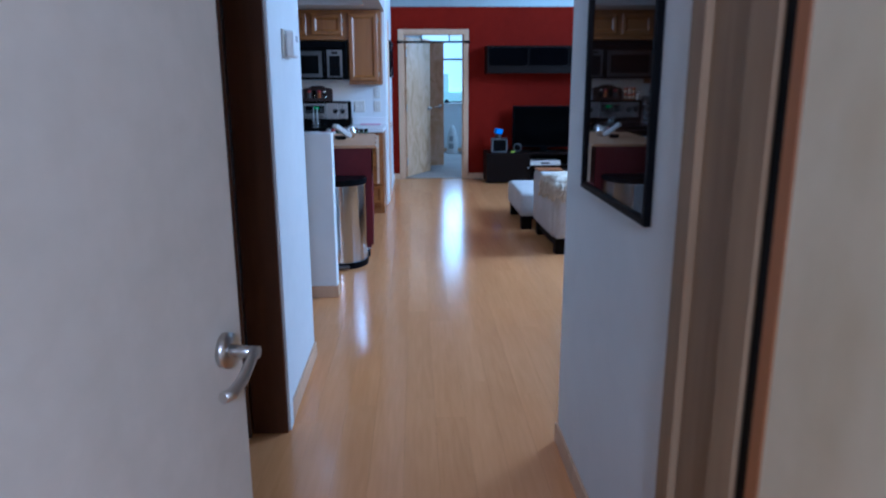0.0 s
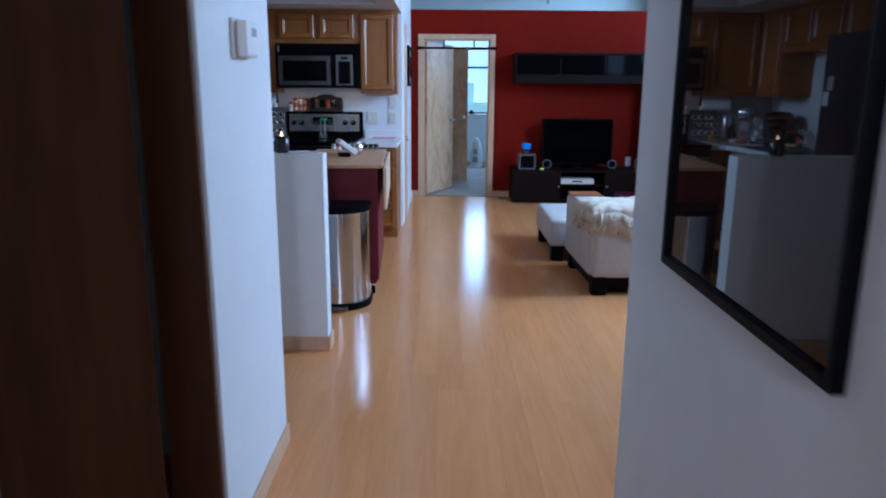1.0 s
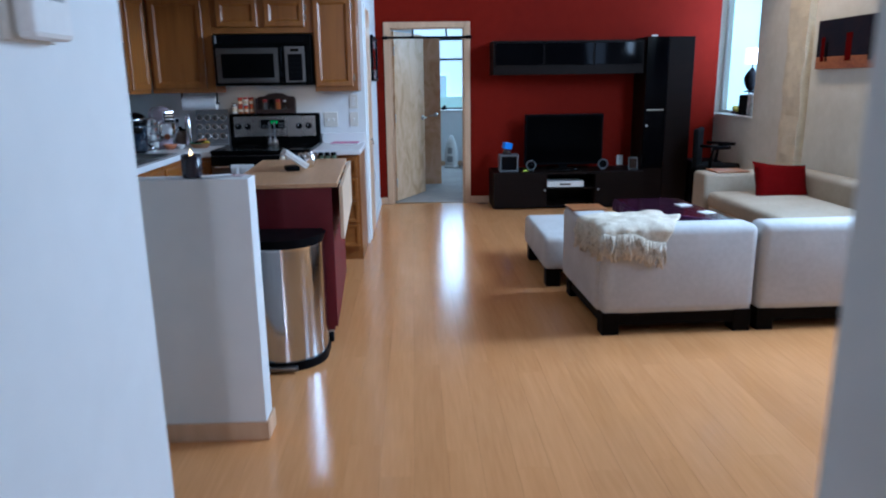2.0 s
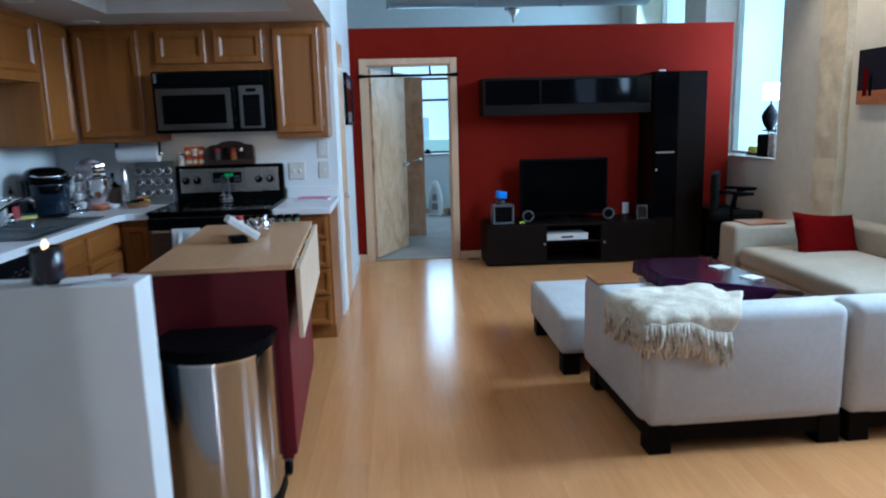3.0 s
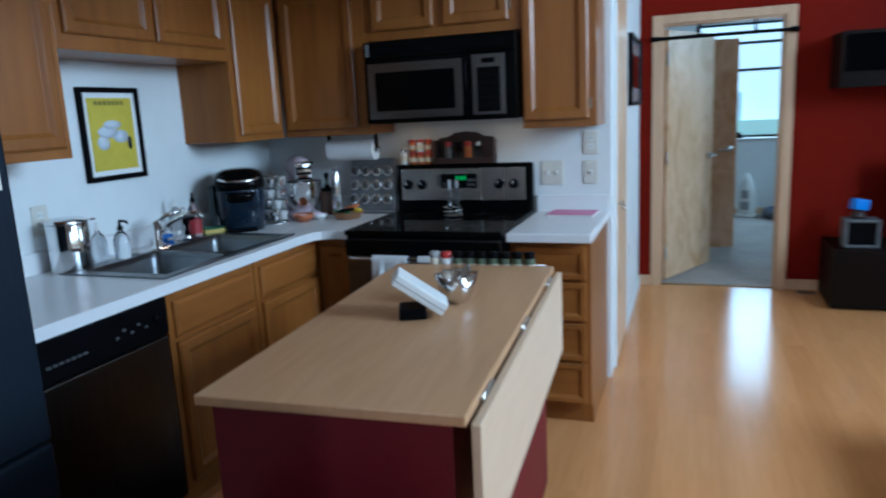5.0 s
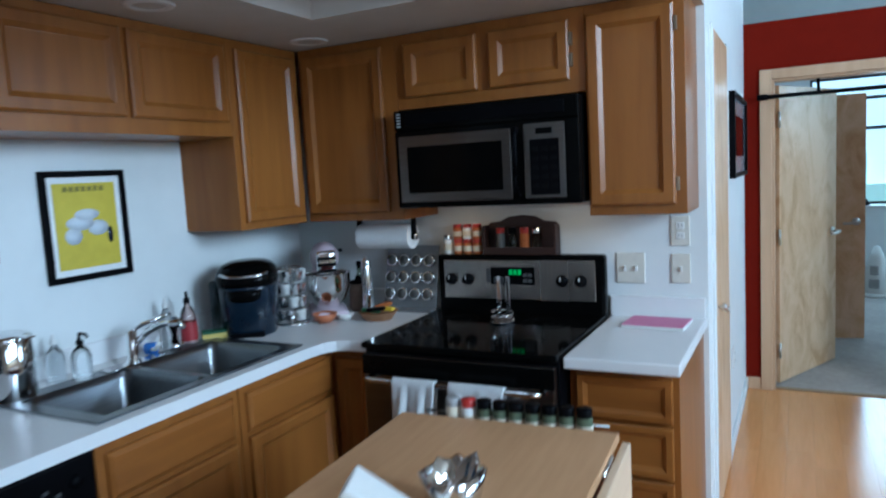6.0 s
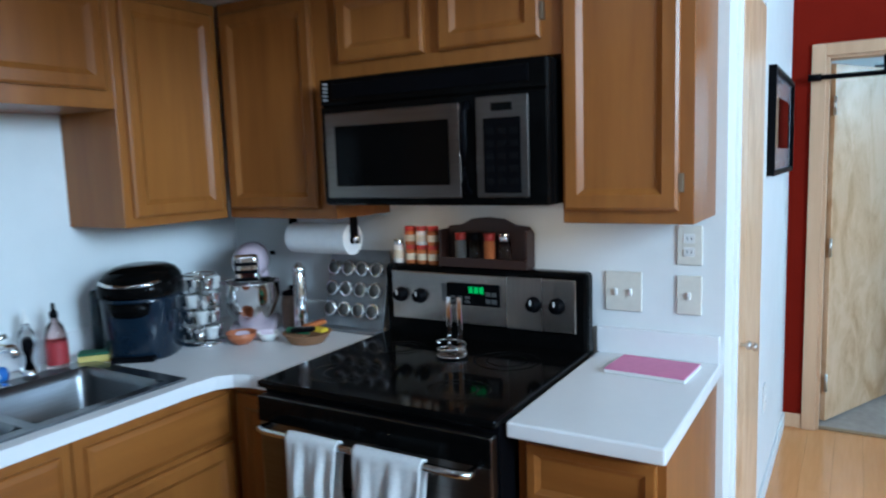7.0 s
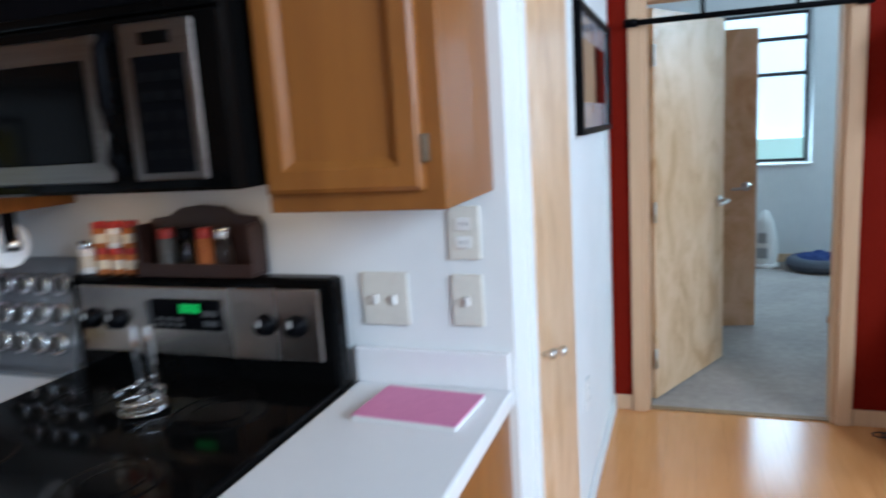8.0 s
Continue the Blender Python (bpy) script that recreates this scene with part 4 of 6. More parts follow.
sofa_seat("sofa_section", "cream fabric sofa unit with an armrest and dark feet", 1.322, 6.318, 1.5, 0.88, 0.86, 0.622, 0.22, M_sofa)
sofa_seat("sofa_section", "cream fabric corner sofa unit on dark feet", 2.219, 6.342, 1.5, 0.88, 0.86, 0.622, 0.0, M_sofa)
sofa_seat("sofa_section", "fabric sofa unit along the side wall, shade in its beige colour", X1 - 0.03, 7.30, 90, 1.40, 0.93, 0.62, 0.0, M_sofa_shade)
a = thing("sofa_end", "fabric armrest block closing the sofa, shade in its beige colour", "sofa", 3.36, 8.84, 0, 0, "sectional sofa")
part("armrest", soft_box(-0.50, 0.44, -0.13, 0.14, 0.06, 0.585, 0.035), M_sofa_shade, a)
for lx in (-0.46, 0.36):
    part("leg", box(lx, lx + 0.07, -0.05, 0.05, 0, 0.07), M_plinth, a)

ot = thing("ottoman", "large square cream ottoman on dark block feet", "ottoman", 1.64, 7.735, 0)
part("cushion", soft_box(-0.462, 0.420, -0.44, 0.44, 0.125, 0.352, 0.035, 0.008), M_sofa, ot)
for lx in (-0.44, 0.30):
    for ly in (-0.42, 0.32):
        part("leg", box(lx, lx + 0.10, ly, ly + 0.10, 0, 0.127, 0.004), M_plinth, ot)
part("frame", box(-0.42, 0.38, -0.40, 0.40, 0.095, 0.125), M_plinth, ot)

# coffee table with a slanted end, a purple cloth hung over most of it
ct = thing("coffee_table", "dark brown coffee table with a slanted front end", "coffee table", 2.25, 7.85, 0)
M_tabletop = mk("polished_dark_table", (0.060, 0.026, 0.020), (0.040, 0.017, 0.014), 4, 0.14, spec=0.3, stretch=(0.15, 1, 1))
PLAN = [(1.952, 8.295), (1.952, 7.730), (2.545, 7.262), (2.478, 8.325)]
def inset(d):
    cx, cy = 2.235, 7.90
    return [(cx + (x - cx) * (1 - d), cy + (y - cy) * (1 - d)) for x, y in PLAN]
part("tabletop", shift(prism(inset(0.0), 0.412, 0.440, 0.005), -2.25, -7.85), M_tabletop, ct)
part("apron", shift(prism(inset(0.42), 0.30, 0.412), -2.25, -7.85), M_tabletop, ct)
part("lower_shelf", shift(prism(inset(0.44), 0.10, 0.122, 0.003), -2.25, -7.85), M_tabletop, ct)
for lx, ly in inset(0.46):
    part("leg", box(lx - 0.025 - 2.25, lx + 0.025 - 2.25, ly - 0.025 - 7.85, ly + 0.025 - 7.85, 0, 0.30, 0.004), M_tabletop, ct)
tc_ = thing("table_cloth", "shiny purple cloth draped over the coffee table", "tablecloth", 2.25, 7.85, 0.4405)
M_cloth = mk("purple_film", (0.034, 0.009, 0.020), (0.022, 0.006, 0.014), 6.0, 0.12, spec=0.35, bump=0.15, bscale=25)
def ring_point(u):
    """Walks from the far left corner along the left side and the slanted front, u in metres."""
    a, b, c = Vector((1.948, 8.298)), Vector((1.948, 7.728)), Vector((2.440, 7.340))
    l0 = (b - a).length
    if u < l0:
        return a + (b - a) * (u / l0), Vector((-1, 0))
    w = (u - l0) / (c - b).length
    d = (c - b).normalized()
    return b + (c - b) * w, Vector((d.y, -d.x))
bm = bmesh.new()
total, nu, rows = 0.57 + 0.626, 72, []
for i in range(nu + 1):
    p_, n_ = ring_point(total * i / nu)
    u = total * i / nu
    drop = 0.085 if u < 0.52 else 0.085 + 0.10 * min(1, (u - 0.52) / 0.2)
    if u > 1.06:
        drop *= max(0.12, 1 - (u - 1.06) / 0.15)
    col = []
    for j in range(7):
        f_ = j / 6
        wave = (0.010 * math.sin(u * 26) + 0.006 * math.sin(u * 61 + 1)) * f_
        q = p_ + n_ * (0.006 + 0.012 * math.sin(min(1, f_ * 3) * 1.57) + wave)
        col.append(bm.verts.new((q.x - 2.25, q.y - 7.85, 0.002 - drop * f_)))
    rows.append(col)
for a, b in zip(rows, rows[1:]):
    for j in range(6):
        bm.faces.new((a[j], a[j + 1], b[j + 1], b[j])).smooth = True
o = part("skirt", bm, M_purple, tc_, "hanging folds of purple satin")
o.modifiers.new("thickness", "SOLIDIFY").thickness = 0.004
part("top_sheet", shift(prism([(1.950, 8.297), (1.950, 7.728), (2.440, 7.340), (2.405, 8.317)], 0.4405, 0.4435), -2.25, -7.85, -0.4405), M_cloth, tc_)
part("fold_edge", tube([(1.946 - 2.25, 8.297 - 7.85, 0.0), (1.946 - 2.25, 7.733 - 7.85, 0.0), (1.962 - 2.25, 7.712 - 7.85, 0.0), (2.438 - 2.25, 7.338 - 7.85, 0.0)], 0.007, 8), M_purple, tc_)

# ---------- hall ----------
def picture(name, label, x, y, z, rz, w, h, rail, depth, frame_mat, mount, art, border=0.0):
    """A framed picture: width along local x, face towards -y, its lower edge at z."""
    p = thing(name, label, "picture", x, y, z, rz)
    for x0, x1, z0, z1 in ((-w / 2, -w / 2 + rail, 0, h), (w / 2 - rail, w / 2, 0, h), (-w / 2 + rail, w / 2 - rail, 0, rail), (-w / 2 + rail, w / 2 - rail, h - rail, h)):
        part("frame", box(x0, x1, -depth, 0, z0, z1, 0.002), frame_mat, p)
    part("mount", box(-w / 2 + rail, w / 2 - rail, -depth * 0.5, -0.001, rail, h - rail), mount, p)
    if art:
        part("print", box(-w / 2 + rail + border, w / 2 - rail - border, -depth * 0.5 - 0.002, -depth * 0.5, rail + border, h - rail - border), art, p)
    return p


M_darkprint = mk("dark_photo_print", (0.030, 0.014, 0.009), (0.012, 0.007, 0.006), 2.5, 0.02, coat=0.5, rough2=0.03, spec=0.3)
M_darkprint.node_tree.nodes["Principled BSDF"].inputs["Coat Roughness"].default_value = 0.01
p = picture("framed_picture", "large dark photograph behind glass in a black frame", 0.749, 2.724, 1.060, -90, 0.640, 0.95, 0.018, 0.018, M_blackp, M_darkprint, None)

t = thing("thermostat", "small ivory thermostat on the hall wall", "thermostat", -0.335, 3.865, 1.482, 90)
part("back_plate", box(-0.075, 0.075, -0.012, 0, 0, 0.115, 0.003), M_ivory, t)
part("cover", box(-0.060, 0.070, -0.048, -0.012, 0.004, 0.110, 0.010), M_white, t)
part("display", box(-0.012, 0.040, -0.0495, -0.0475, 0.066, 0.090), M_grey, t)

# on the half wall
c = thing("candle", "dark glass candle jar with a small flame", "candle", -0.545, 5.325, 1.066)
M_candleglass = mk("smoked_jar", (0.020, 0.014, 0.020), (0.012, 0.009, 0.013), 5, 0.08)
part("jar", lathe([(0, 0), (0.035, 0), (0.037, 0.006), (0.037, 0.086), (0.034, 0.088), (0.034, 0.066), (0, 0.066)], 24), M_candleglass, c)
part("wick", rod((0, 0, 0.066), (0, 0, 0.080), 0.0015, 6), M_blackp, c)
part("flame", lathe([(0, 0.079), (0.005, 0.086), (0.006, 0.092), (0.003, 0.102), (0, 0.110)], 10), glow("flame", (1.0, 0.62, 0.25), 6), c)
M_pinkprint = mk("pink_printed_paper", (0.55, 0.34, 0.38), (0.70, 0.66, 0.66), 20, 0.6)
for i, (dx, dy, r, m) in enumerate(((0, 0, 12, M_paper), (0.02, 0.012, -8, M_pinkprint), (-0.03, -0.015, 25, M_paper))):
    k = thing("leaflet", "small printed leaflet lying on the half wall", "leaflet", -0.425 + dx, 5.332 + dy, 1.0665 + i * 0.003, r, "leaflets")
    part("sheet", box(-0.055, 0.055, -0.028, 0.028, 0, 0.0022), m, k)
    if i == 1:
        part("print_block", box(-0.045, 0.01, -0.02, 0.02, 0.0022, 0.0028), M_isl, k)

# ---------- kitchen things ----------
M_mat = mk("black_mat", (0.006, 0.006, 0.006), (0.004, 0.004, 0.004), 20, 0.95, bump=0.8, spec=0.08)
m = thing("kitchen_mat", "black rubber kitchen mat in front of the sink", "mat", -1.10, 7.35, 0.001, 0)
part("mat", box(-0.25, 0.22, -0.42, 0.42, 0, 0.009, 0.004), M_mat, m)

# recessed lights in the lowered ceiling
for x, y in ((-1.61, 8.35), (-1.61, 7.54), (-1.61, 6.7), (-0.20, 7.0)):
    l = thing("recessed_light", "round white recessed ceiling light, switched off", "ceiling light", x, y, LO, 0, "recessed lights")
    part("trim_ring", lathe([(0.050, 0.0), (0.052, -0.006), (0.078, -0.004), (0.080, 0.0), (0.050, 0.0)], 28), M_white, l)
    part("baffle", lathe([(0.050, -0.001), (0.044, 0.003), (0, 0.004)], 24), M_grey, l)

# coffee maker
k = thing("coffee_maker", "glossy black pod coffee maker with a rounded top", "coffee maker", -1.88, 8.16, 0.902, 35)
M_navy = mk("dark_blue_plastic", (0.008, 0.017, 0.030), (0.006, 0.012, 0.022), 5, 0.10)
def stack(levels, n=10, e=0.72):
    """A smooth body of rounded plan outlines: (height, width, depth, y shift)."""
    bm = bmesh.new()
    rings = []
    for z, w_, d_, sy in levels:
        ring_ = []
        for i in range(4 * n):
            a_ = 2 * math.pi * i / (4 * n)
            ca, sa = math.cos(a_), math.sin(a_)
            ring_.append(bm.verts.new((math.copysign(abs(ca) ** e, ca) * w_ / 2, math.copysign(abs(sa) ** e, sa) * d_ / 2 + sy, z)))
        rings.append(ring_)
    for r0, r1 in zip(rings, rings[1:]):
        for i in range(4 * n):
            bm.faces.new((r0[i], r0[(i + 1) % (4 * n)], r1[(i + 1) % (4 * n)], r1[i])).smooth = True
    bm.faces.new(rings[0][::-1])
    bm.faces.new(rings[-1])
    return bm


part("body", stack([(0, 0.215, 0.255, 0.006), (0.009, 0.225, 0.265, 0.006), (0.108, 0.240, 0.278, 0.005), (0.194, 0.248, 0.285, 0.004), (0.211, 0.250, 0.288, 0.004)]), M_navy, k)
part("lid", stack([(0.205, 0.246, 0.284, 0.004), (0.216, 0.256, 0.296, 0.0), (0.243, 0.254, 0.296, 0.0), (0.27, 0.238, 0.276, 0.004), (0.29, 0.205, 0.240, 0.008), (0.302, 0.15, 0.18, 0.012), (0.307, 0.08, 0.10, 0.014)]), M_black, k)
part("pod_head", stack([(0.149, 0.10, 0.09, -0.10), (0.158, 0.13, 0.11, -0.10), (0.198, 0.15, 0.12, -0.10)]), M_black, k)
part("handle", tube([(-0.095, -0.110, 0.262), (-0.06, -0.136, 0.254), (0.0, -0.148, 0.250), (0.06, -0.136, 0.254), (0.095, -0.110, 0.262)], 0.007), M_chrome, k)
part("drip_tray", box(-0.070, 0.070, -0.140, -0.10, 0, 0.020, 0.006), M_blackp, k)
part("water_tank", box(-0.150, -0.118, -0.07, 0.11, 0.02, 0.235, 0.012), M_tint, k)

# wire rack of chrome pods
k = thing("pod_rack", "chrome carousel rack holding small pods", "rack", -1.795, 8.335, 0.902)
part("stem", rod((0, 0, 0), (0, 0, 0.255), 0.005), M_chrome, k)
part("base", lathe([(0, 0), (0.075, 0), (0.075, 0.008), (0, 0.010)], 24), M_chrome, k)
for lev in range(4):
    for i in range(6):
        a = i * math.pi / 3 + lev * 0.3
        part("pod", lathe([(0, 0), (0.018, 0), (0.024, 0.040), (0.026, 0.042), (0, 0.043)], 12, pose(0.045 * math.cos(a), 0.045 * math.sin(a), 0.022 + lev * 0.058, 0, 0, 0)), M_chrome if (i + lev) % 3 else M_white, k)
part("top_ring", tube([(0.055 * math.cos(i * 0.45), 0.055 * math.sin(i * 0.45), 0.25) for i in range(15)], 0.003, 6), M_chrome, k)

# stand mixer
M_pinkwhite = mk("pale_pink_enamel", (0.66, 0.54, 0.60), (0.60, 0.48, 0.54), 4, 0.2)
k = thing("stand_mixer", "pale pink stand mixer with a steel bowl", "stand mixer", -1.785, 8.575, 0.902, 40)
part("base", soft_box(-0.085, 0.085, -0.19, 0.13, 0, 0.035, 0.015), M_pinkwhite, k)
part("column", soft_box(-0.055, 0.055, 0.03, 0.13, 0.02, 0.24, 0.03), M_pinkwhite, k)
part("head", lathe([(0, 0), (0.042, 0.006), (0.060, 0.05), (0.067, 0.14), (0.062, 0.24), (0.044, 0.31), (0, 0.325)], 20, pose(0, 0.15, 0.270, 90, 0, 0)), M_pinkwhite, k, smooth=True)
part("band", lathe([(0.0685, 0), (0.0695, 0.002), (0.0695, 0.016), (0.0685, 0.018)], 20, pose(0, 0.0, 0.270, 90, 0, 0)), M_chrome, k)
part("bowl", lathe([(0.045, 0.0), (0.05, 0.012), (0.085, 0.05), (0.105, 0.11), (0.108, 0.165), (0.111, 0.167), (0.104, 0.16), (0.10, 0.11), (0, 0.03)], 28, pose(0, -0.09, 0.036)), M_chrome, k, smooth=True)
part("front_plate", soft_box(-0.044, 0.044, -0.196, -0.160, 0.205, 0.312, 0.016), M_chrome, k)
# dark stripes reflected in the chrome, built as black bars
for bz in (0.216, 0.244, 0.272):
    part("black_bar", box(-0.040, 0.040, -0.201, -0.194, bz, bz + 0.013, 0.003), M_blackp, k)
part("beater_shaft", rod((0, -0.09, 0.12), (0, -0.09, 0.225), 0.010), M_chrome, k)
part("switch", rod((0.07, 0.02, 0.29), (0.088, 0.02, 0.29), 0.008), M_blackp, k)

# steel canister and pepper mill shapes
k = thing("steel_canister", "tall narrow polished steel canister", "canister", -1.570, 8.60, 0.902)
part("body", lathe([(0, 0), (0.027, 0), (0.028, 0.004), (0.024, 0.225), (0.022, 0.232), (0, 0.232)], 24), M_chrome, k, smooth=True)
part("lid", lathe([(0.022, 0.232), (0.024, 0.244), (0.016, 0.252), (0.010, 0.264), (0, 0.266)], 24), M_chrome, k)
k = thing("brown_canister", "round brown stoneware jar behind the mixer", "jar", -1.655, 8.655, 0.902)
part("body", lathe([(0, 0), (0.042, 0), (0.048, 0.02), (0.048, 0.10), (0.042, 0.13), (0, 0.132)], 24), mk("brown_stoneware", (0.13, 0.075, 0.045), (0.09, 0.05, 0.03), 8, 0.35), k, smooth=True)
part("lid", lathe([(0.044, 0.132), (0.042, 0.142), (0.015, 0.150), (0.014, 0.165), (0, 0.168)], 20), M_blackp, k)
M_bottle = glass("green_bottle_glass", (0.35, 0.42, 0.30), 0.05)
k = thing("oil_bottle", "short glass oil bottle with a dark cap", "bottle", -1.70, 8.735, 0.902)
part("bottle", lathe([(0, 0), (0.028, 0), (0.030, 0.01), (0.030, 0.13), (0.012, 0.17), (0.012, 0.205), (0, 0.206)], 18), M_bottle, k, smooth=True)
part("cap", lathe([(0.014, 0.200), (0.014, 0.225), (0, 0.226)], 14), M_blackp, k)

# magnetic spice board with round tins
M_sheet = mk("grey_sheet_metal", (0.30, 0.31, 0.32), (0.25, 0.26, 0.27), 4, 0.4, metal=0.8)
M_spice = mk("dark_spice", (0.10, 0.095, 0.085), (0.06, 0.055, 0.05), 30, 0.6)
k = thing("spice_board", "leaning grey metal board with round spice tins", "spice rack", -1.412, 8.70, 0.903, 0)
part("board", shift(box(-0.138, 0.138, -0.002, 0.004, 0.0, 0.305, 0.001), rx=-14), M_sheet, k)
for r_ in range(3):
    for c_ in range(4):
        bm = lathe([(0.026, 0), (0.030, 0.002), (0.030, 0.022), (0.027, 0.024), (0.022, 0.024)], 18, pose(-0.099 + c_ * 0.066, -0.002, 0.075 + r_ * 0.078, 90, 0, 0))
        tin = part("tin", shift(bm, rx=-14), M_chrome, k)
        bm = lathe([(0.0225, 0.0), (0.0225, 0.0225), (0, 0.0228)], 16, pose(-0.099 + c_ * 0.066, -0.002, 0.075 + r_ * 0.078, 90, 0, 0))
        part("lens", shift(bm, rx=-14), M_spice, tin)
part("foot", box(-0.138, 0.138, -0.045, 0.0, 0, 0.012, 0.003), M_sheet, k)

# paper towel holder under the wall cabinet
k = thing("paper_towel_roll", "white paper towel roll on a holder under the cabinet", "paper towel", -1.46, 8.62, 1.258)
part("roll", lathe([(0.018, -0.135), (0.056, -0.135), (0.056, 0.135), (0.018, 0.135)], 28, pose(0, 0, 0, 0, 90, 0)), M_paper, k, smooth=False)
part("bracket", box(0.139, 0.146, -0.02, 0.02, -0.015, 0.082, 0.003), M_blackp, k)
part("bracket", box(-0.146, -0.139, -0.02, 0.02, -0.015, 0.082, 0.003), M_blackp, k)
part("rod_cap", lathe([(0, 0), (0.018, 0), (0.016, 0.012), (0, 0.014)], 16, pose(0.146, 0, 0, 0, 90, 0)), M_chrome, k)
part("cross_piece", rod((-0.14, 0, 0), (0.14, 0, 0), 0.012), M_blackp, k)
for o in k.children:
    if o.name.startswith("roll"):
        o.data.set_sharp_from_angle(angle=radians(40))

# spice jars on the backguard, and the wooden rack
M_redlid = mk("red_plastic", (0.42, 0.022, 0.015), (0.36, 0.018, 0.012), 5, 0.35)
M_orange = mk("orange_powder", (0.42, 0.13, 0.03), (0.33, 0.09, 0.02), 22, 0.8)
M_cream = mk("cream_label", (0.68, 0.60, 0.46), (0.60, 0.52, 0.40), 15, 0.7)
def spice_jar(x, y, z, h, body, lid, label="small spice jar with a label band", r=0.020, band=True):
    j = thing("spice_jar", label, "jar", x, y, z, 0, "spice jars")
    part("jar", lathe([(0, 0), (r, 0), (r + 0.001, 0.003), (r + 0.001, h * 0.72), (r * 0.86, h * 0.76), (r * 0.86, h * 0.78), (0, h * 0.78)], 16), body, j, smooth=True)
    part("lid", lathe([(r * 0.98, h * 0.77), (r, h * 0.785), (r, h * 0.98), (r * 0.9, h), (0, h)], 16), lid, j)
    if band:
        part("label", lathe([(r + 0.0018, h * 0.2), (r + 0.0018, h * 0.55)], 16), M_cream, j)
    return j


TOP = 1.163
spice_jar(-1.215, 8.745, TOP, 0.085, M_white, M_chrome, "small white salt shaker with a steel lid", 0.019)
for i, bx in enumerate((-1.165, -1.118, -1.071)):
    spice_jar(bx, 8.748, TOP, 0.066, M_orange, M_redlid, "small spice jar with a red lid")
    spice_jar(bx, 8.748, TOP + 0.0665, 0.066, M_orange if i != 1 else M_white, M_redlid, "small spice jar with a red lid")
M_walnut = mk("dark_carved_wood", (0.036, 0.013, 0.008), (0.022, 0.008, 0.005), 6, 0.4, stretch=(0.2, 1, 1))
k = thing("spice_rack", "dark wooden spice rack with an arched back", "spice rack", -0.865, 8.755, TOP)
prof = [(-0.165, 0), (0.165, 0), (0.165, 0.115), (0.15, 0.135), (0.10, 0.14), (0.06, 0.160), (0, 0.166), (-0.06, 0.160), (-0.10, 0.14), (-0.15, 0.135), (-0.165, 0.115)]
part("back_board", shift(prism([(a, b) for a, b in prof], -0.022, -0.012), rx=90), M_walnut, k)
part("shelf", box(-0.165, 0.165, -0.040, 0.012, 0, 0.010), M_walnut, k)
part("front_rail", box(-0.165, 0.165, -0.046, -0.040, 0.0, 0.032, 0.002), M_walnut, k)
for sx in (-0.165, 0.155):
    part("side_board", box(sx, sx + 0.010, -0.040, 0.012, 0.010, 0.125, 0.002), M_walnut, k)
for i, (b_, l_) in enumerate(((M_spice, M_redlid), (M_bottle, M_blackp), (M_orange, M_redlid), (M_glass, M_chrome))):
    spice_jar(-0.955 + i * 0.055, 8.738, TOP + 0.010, 0.105, b_, l_, "tall glass spice jar in the wooden rack", 0.019, False)

# chrome tongs resting in a coil on the cooktop
k = thing("spoon_rest", "chrome utensil rest with two upright tongs", "spoon rest", -0.865, 8.50, 0.9152)
part("plate", lathe([(0, 0), (0.035, 0), (0.05, 0.008), (0.048, 0.010), (0.03, 0.004), (0, 0.004)], 24), M_chrome, k)
part("coil", tube([(0.045 * math.cos(i * 0.42), 0.045 * math.sin(i * 0.42), 0.012 + i * 0.0016) for i in range(26)], 0.0035, 6), M_chrome, k)
for sx in (-0.020, 0.018):
    part("tong_arm", box(sx - 0.008, sx + 0.008, 0.02, 0.026, 0.012, 0.185, 0.002), M_chrome, k)
# hand towels on the oven handle
def towel(x, w, h, seed):
    t_ = thing("hand_towel", "white terry towel hanging folded over the oven handle", "towel", x, 8.005, 0.797, 0, "hand towels")
    rr = random.Random(seed)
    ph = [rr.random() * 6 for _ in range(4)]
    bm = bmesh.new()
    nx, nz = 28, 22
    L = h + 0.05 + 0.16
    grid = []
    for j in range(nz + 1):
        s = j / nz * L
        row = []
        for i in range(nx + 1):
            u = i / nx
            fold = 0.010 * math.sin(u * 15 + ph[0]) + 0.006 * math.sin(u * 29 + ph[1])
            if s < h:
                z, y = -(h - s), -0.016
                k_ = min(1, (h - s) / 0.10)
            elif s < h + 0.05:
                a = (s - h) / 0.05 * math.pi
                y, z, k_ = -0.016 * math.cos(a), 0.016 * math.sin(a), 0
            else:
                y, z, k_ = 0.016, -(s - h - 0.05), min(1, (s - h - 0.05) / 0.1) * 0.4
            squeeze = 1 - 0.05 * k_ * math.sin(ph[2])
            row.append(bm.verts.new(((u - 0.5) * w * squeeze + 0.004 * math.sin(s * 20 + ph[3]), y - 0.008 * k_ * 0.6 + fold * k_ * (1 if y < 0 else 0.3), z)))
        grid.append(row)
    for j in range(nz):
        for i in range(nx):
            bm.faces.new((grid[j][i], grid[j][i + 1], grid[j + 1][i + 1], grid[j + 1][i])).smooth = True
    o = part("cloth", bm, M_towel, t_)
    md_ = o.modifiers.new("thickness", "SOLIDIFY")
    md_.thickness = 0.006
    md_.offset = 0


towel(-1.010, 0.170, 0.205, 3)
towel(-0.770, 0.205, 0.165, 8)

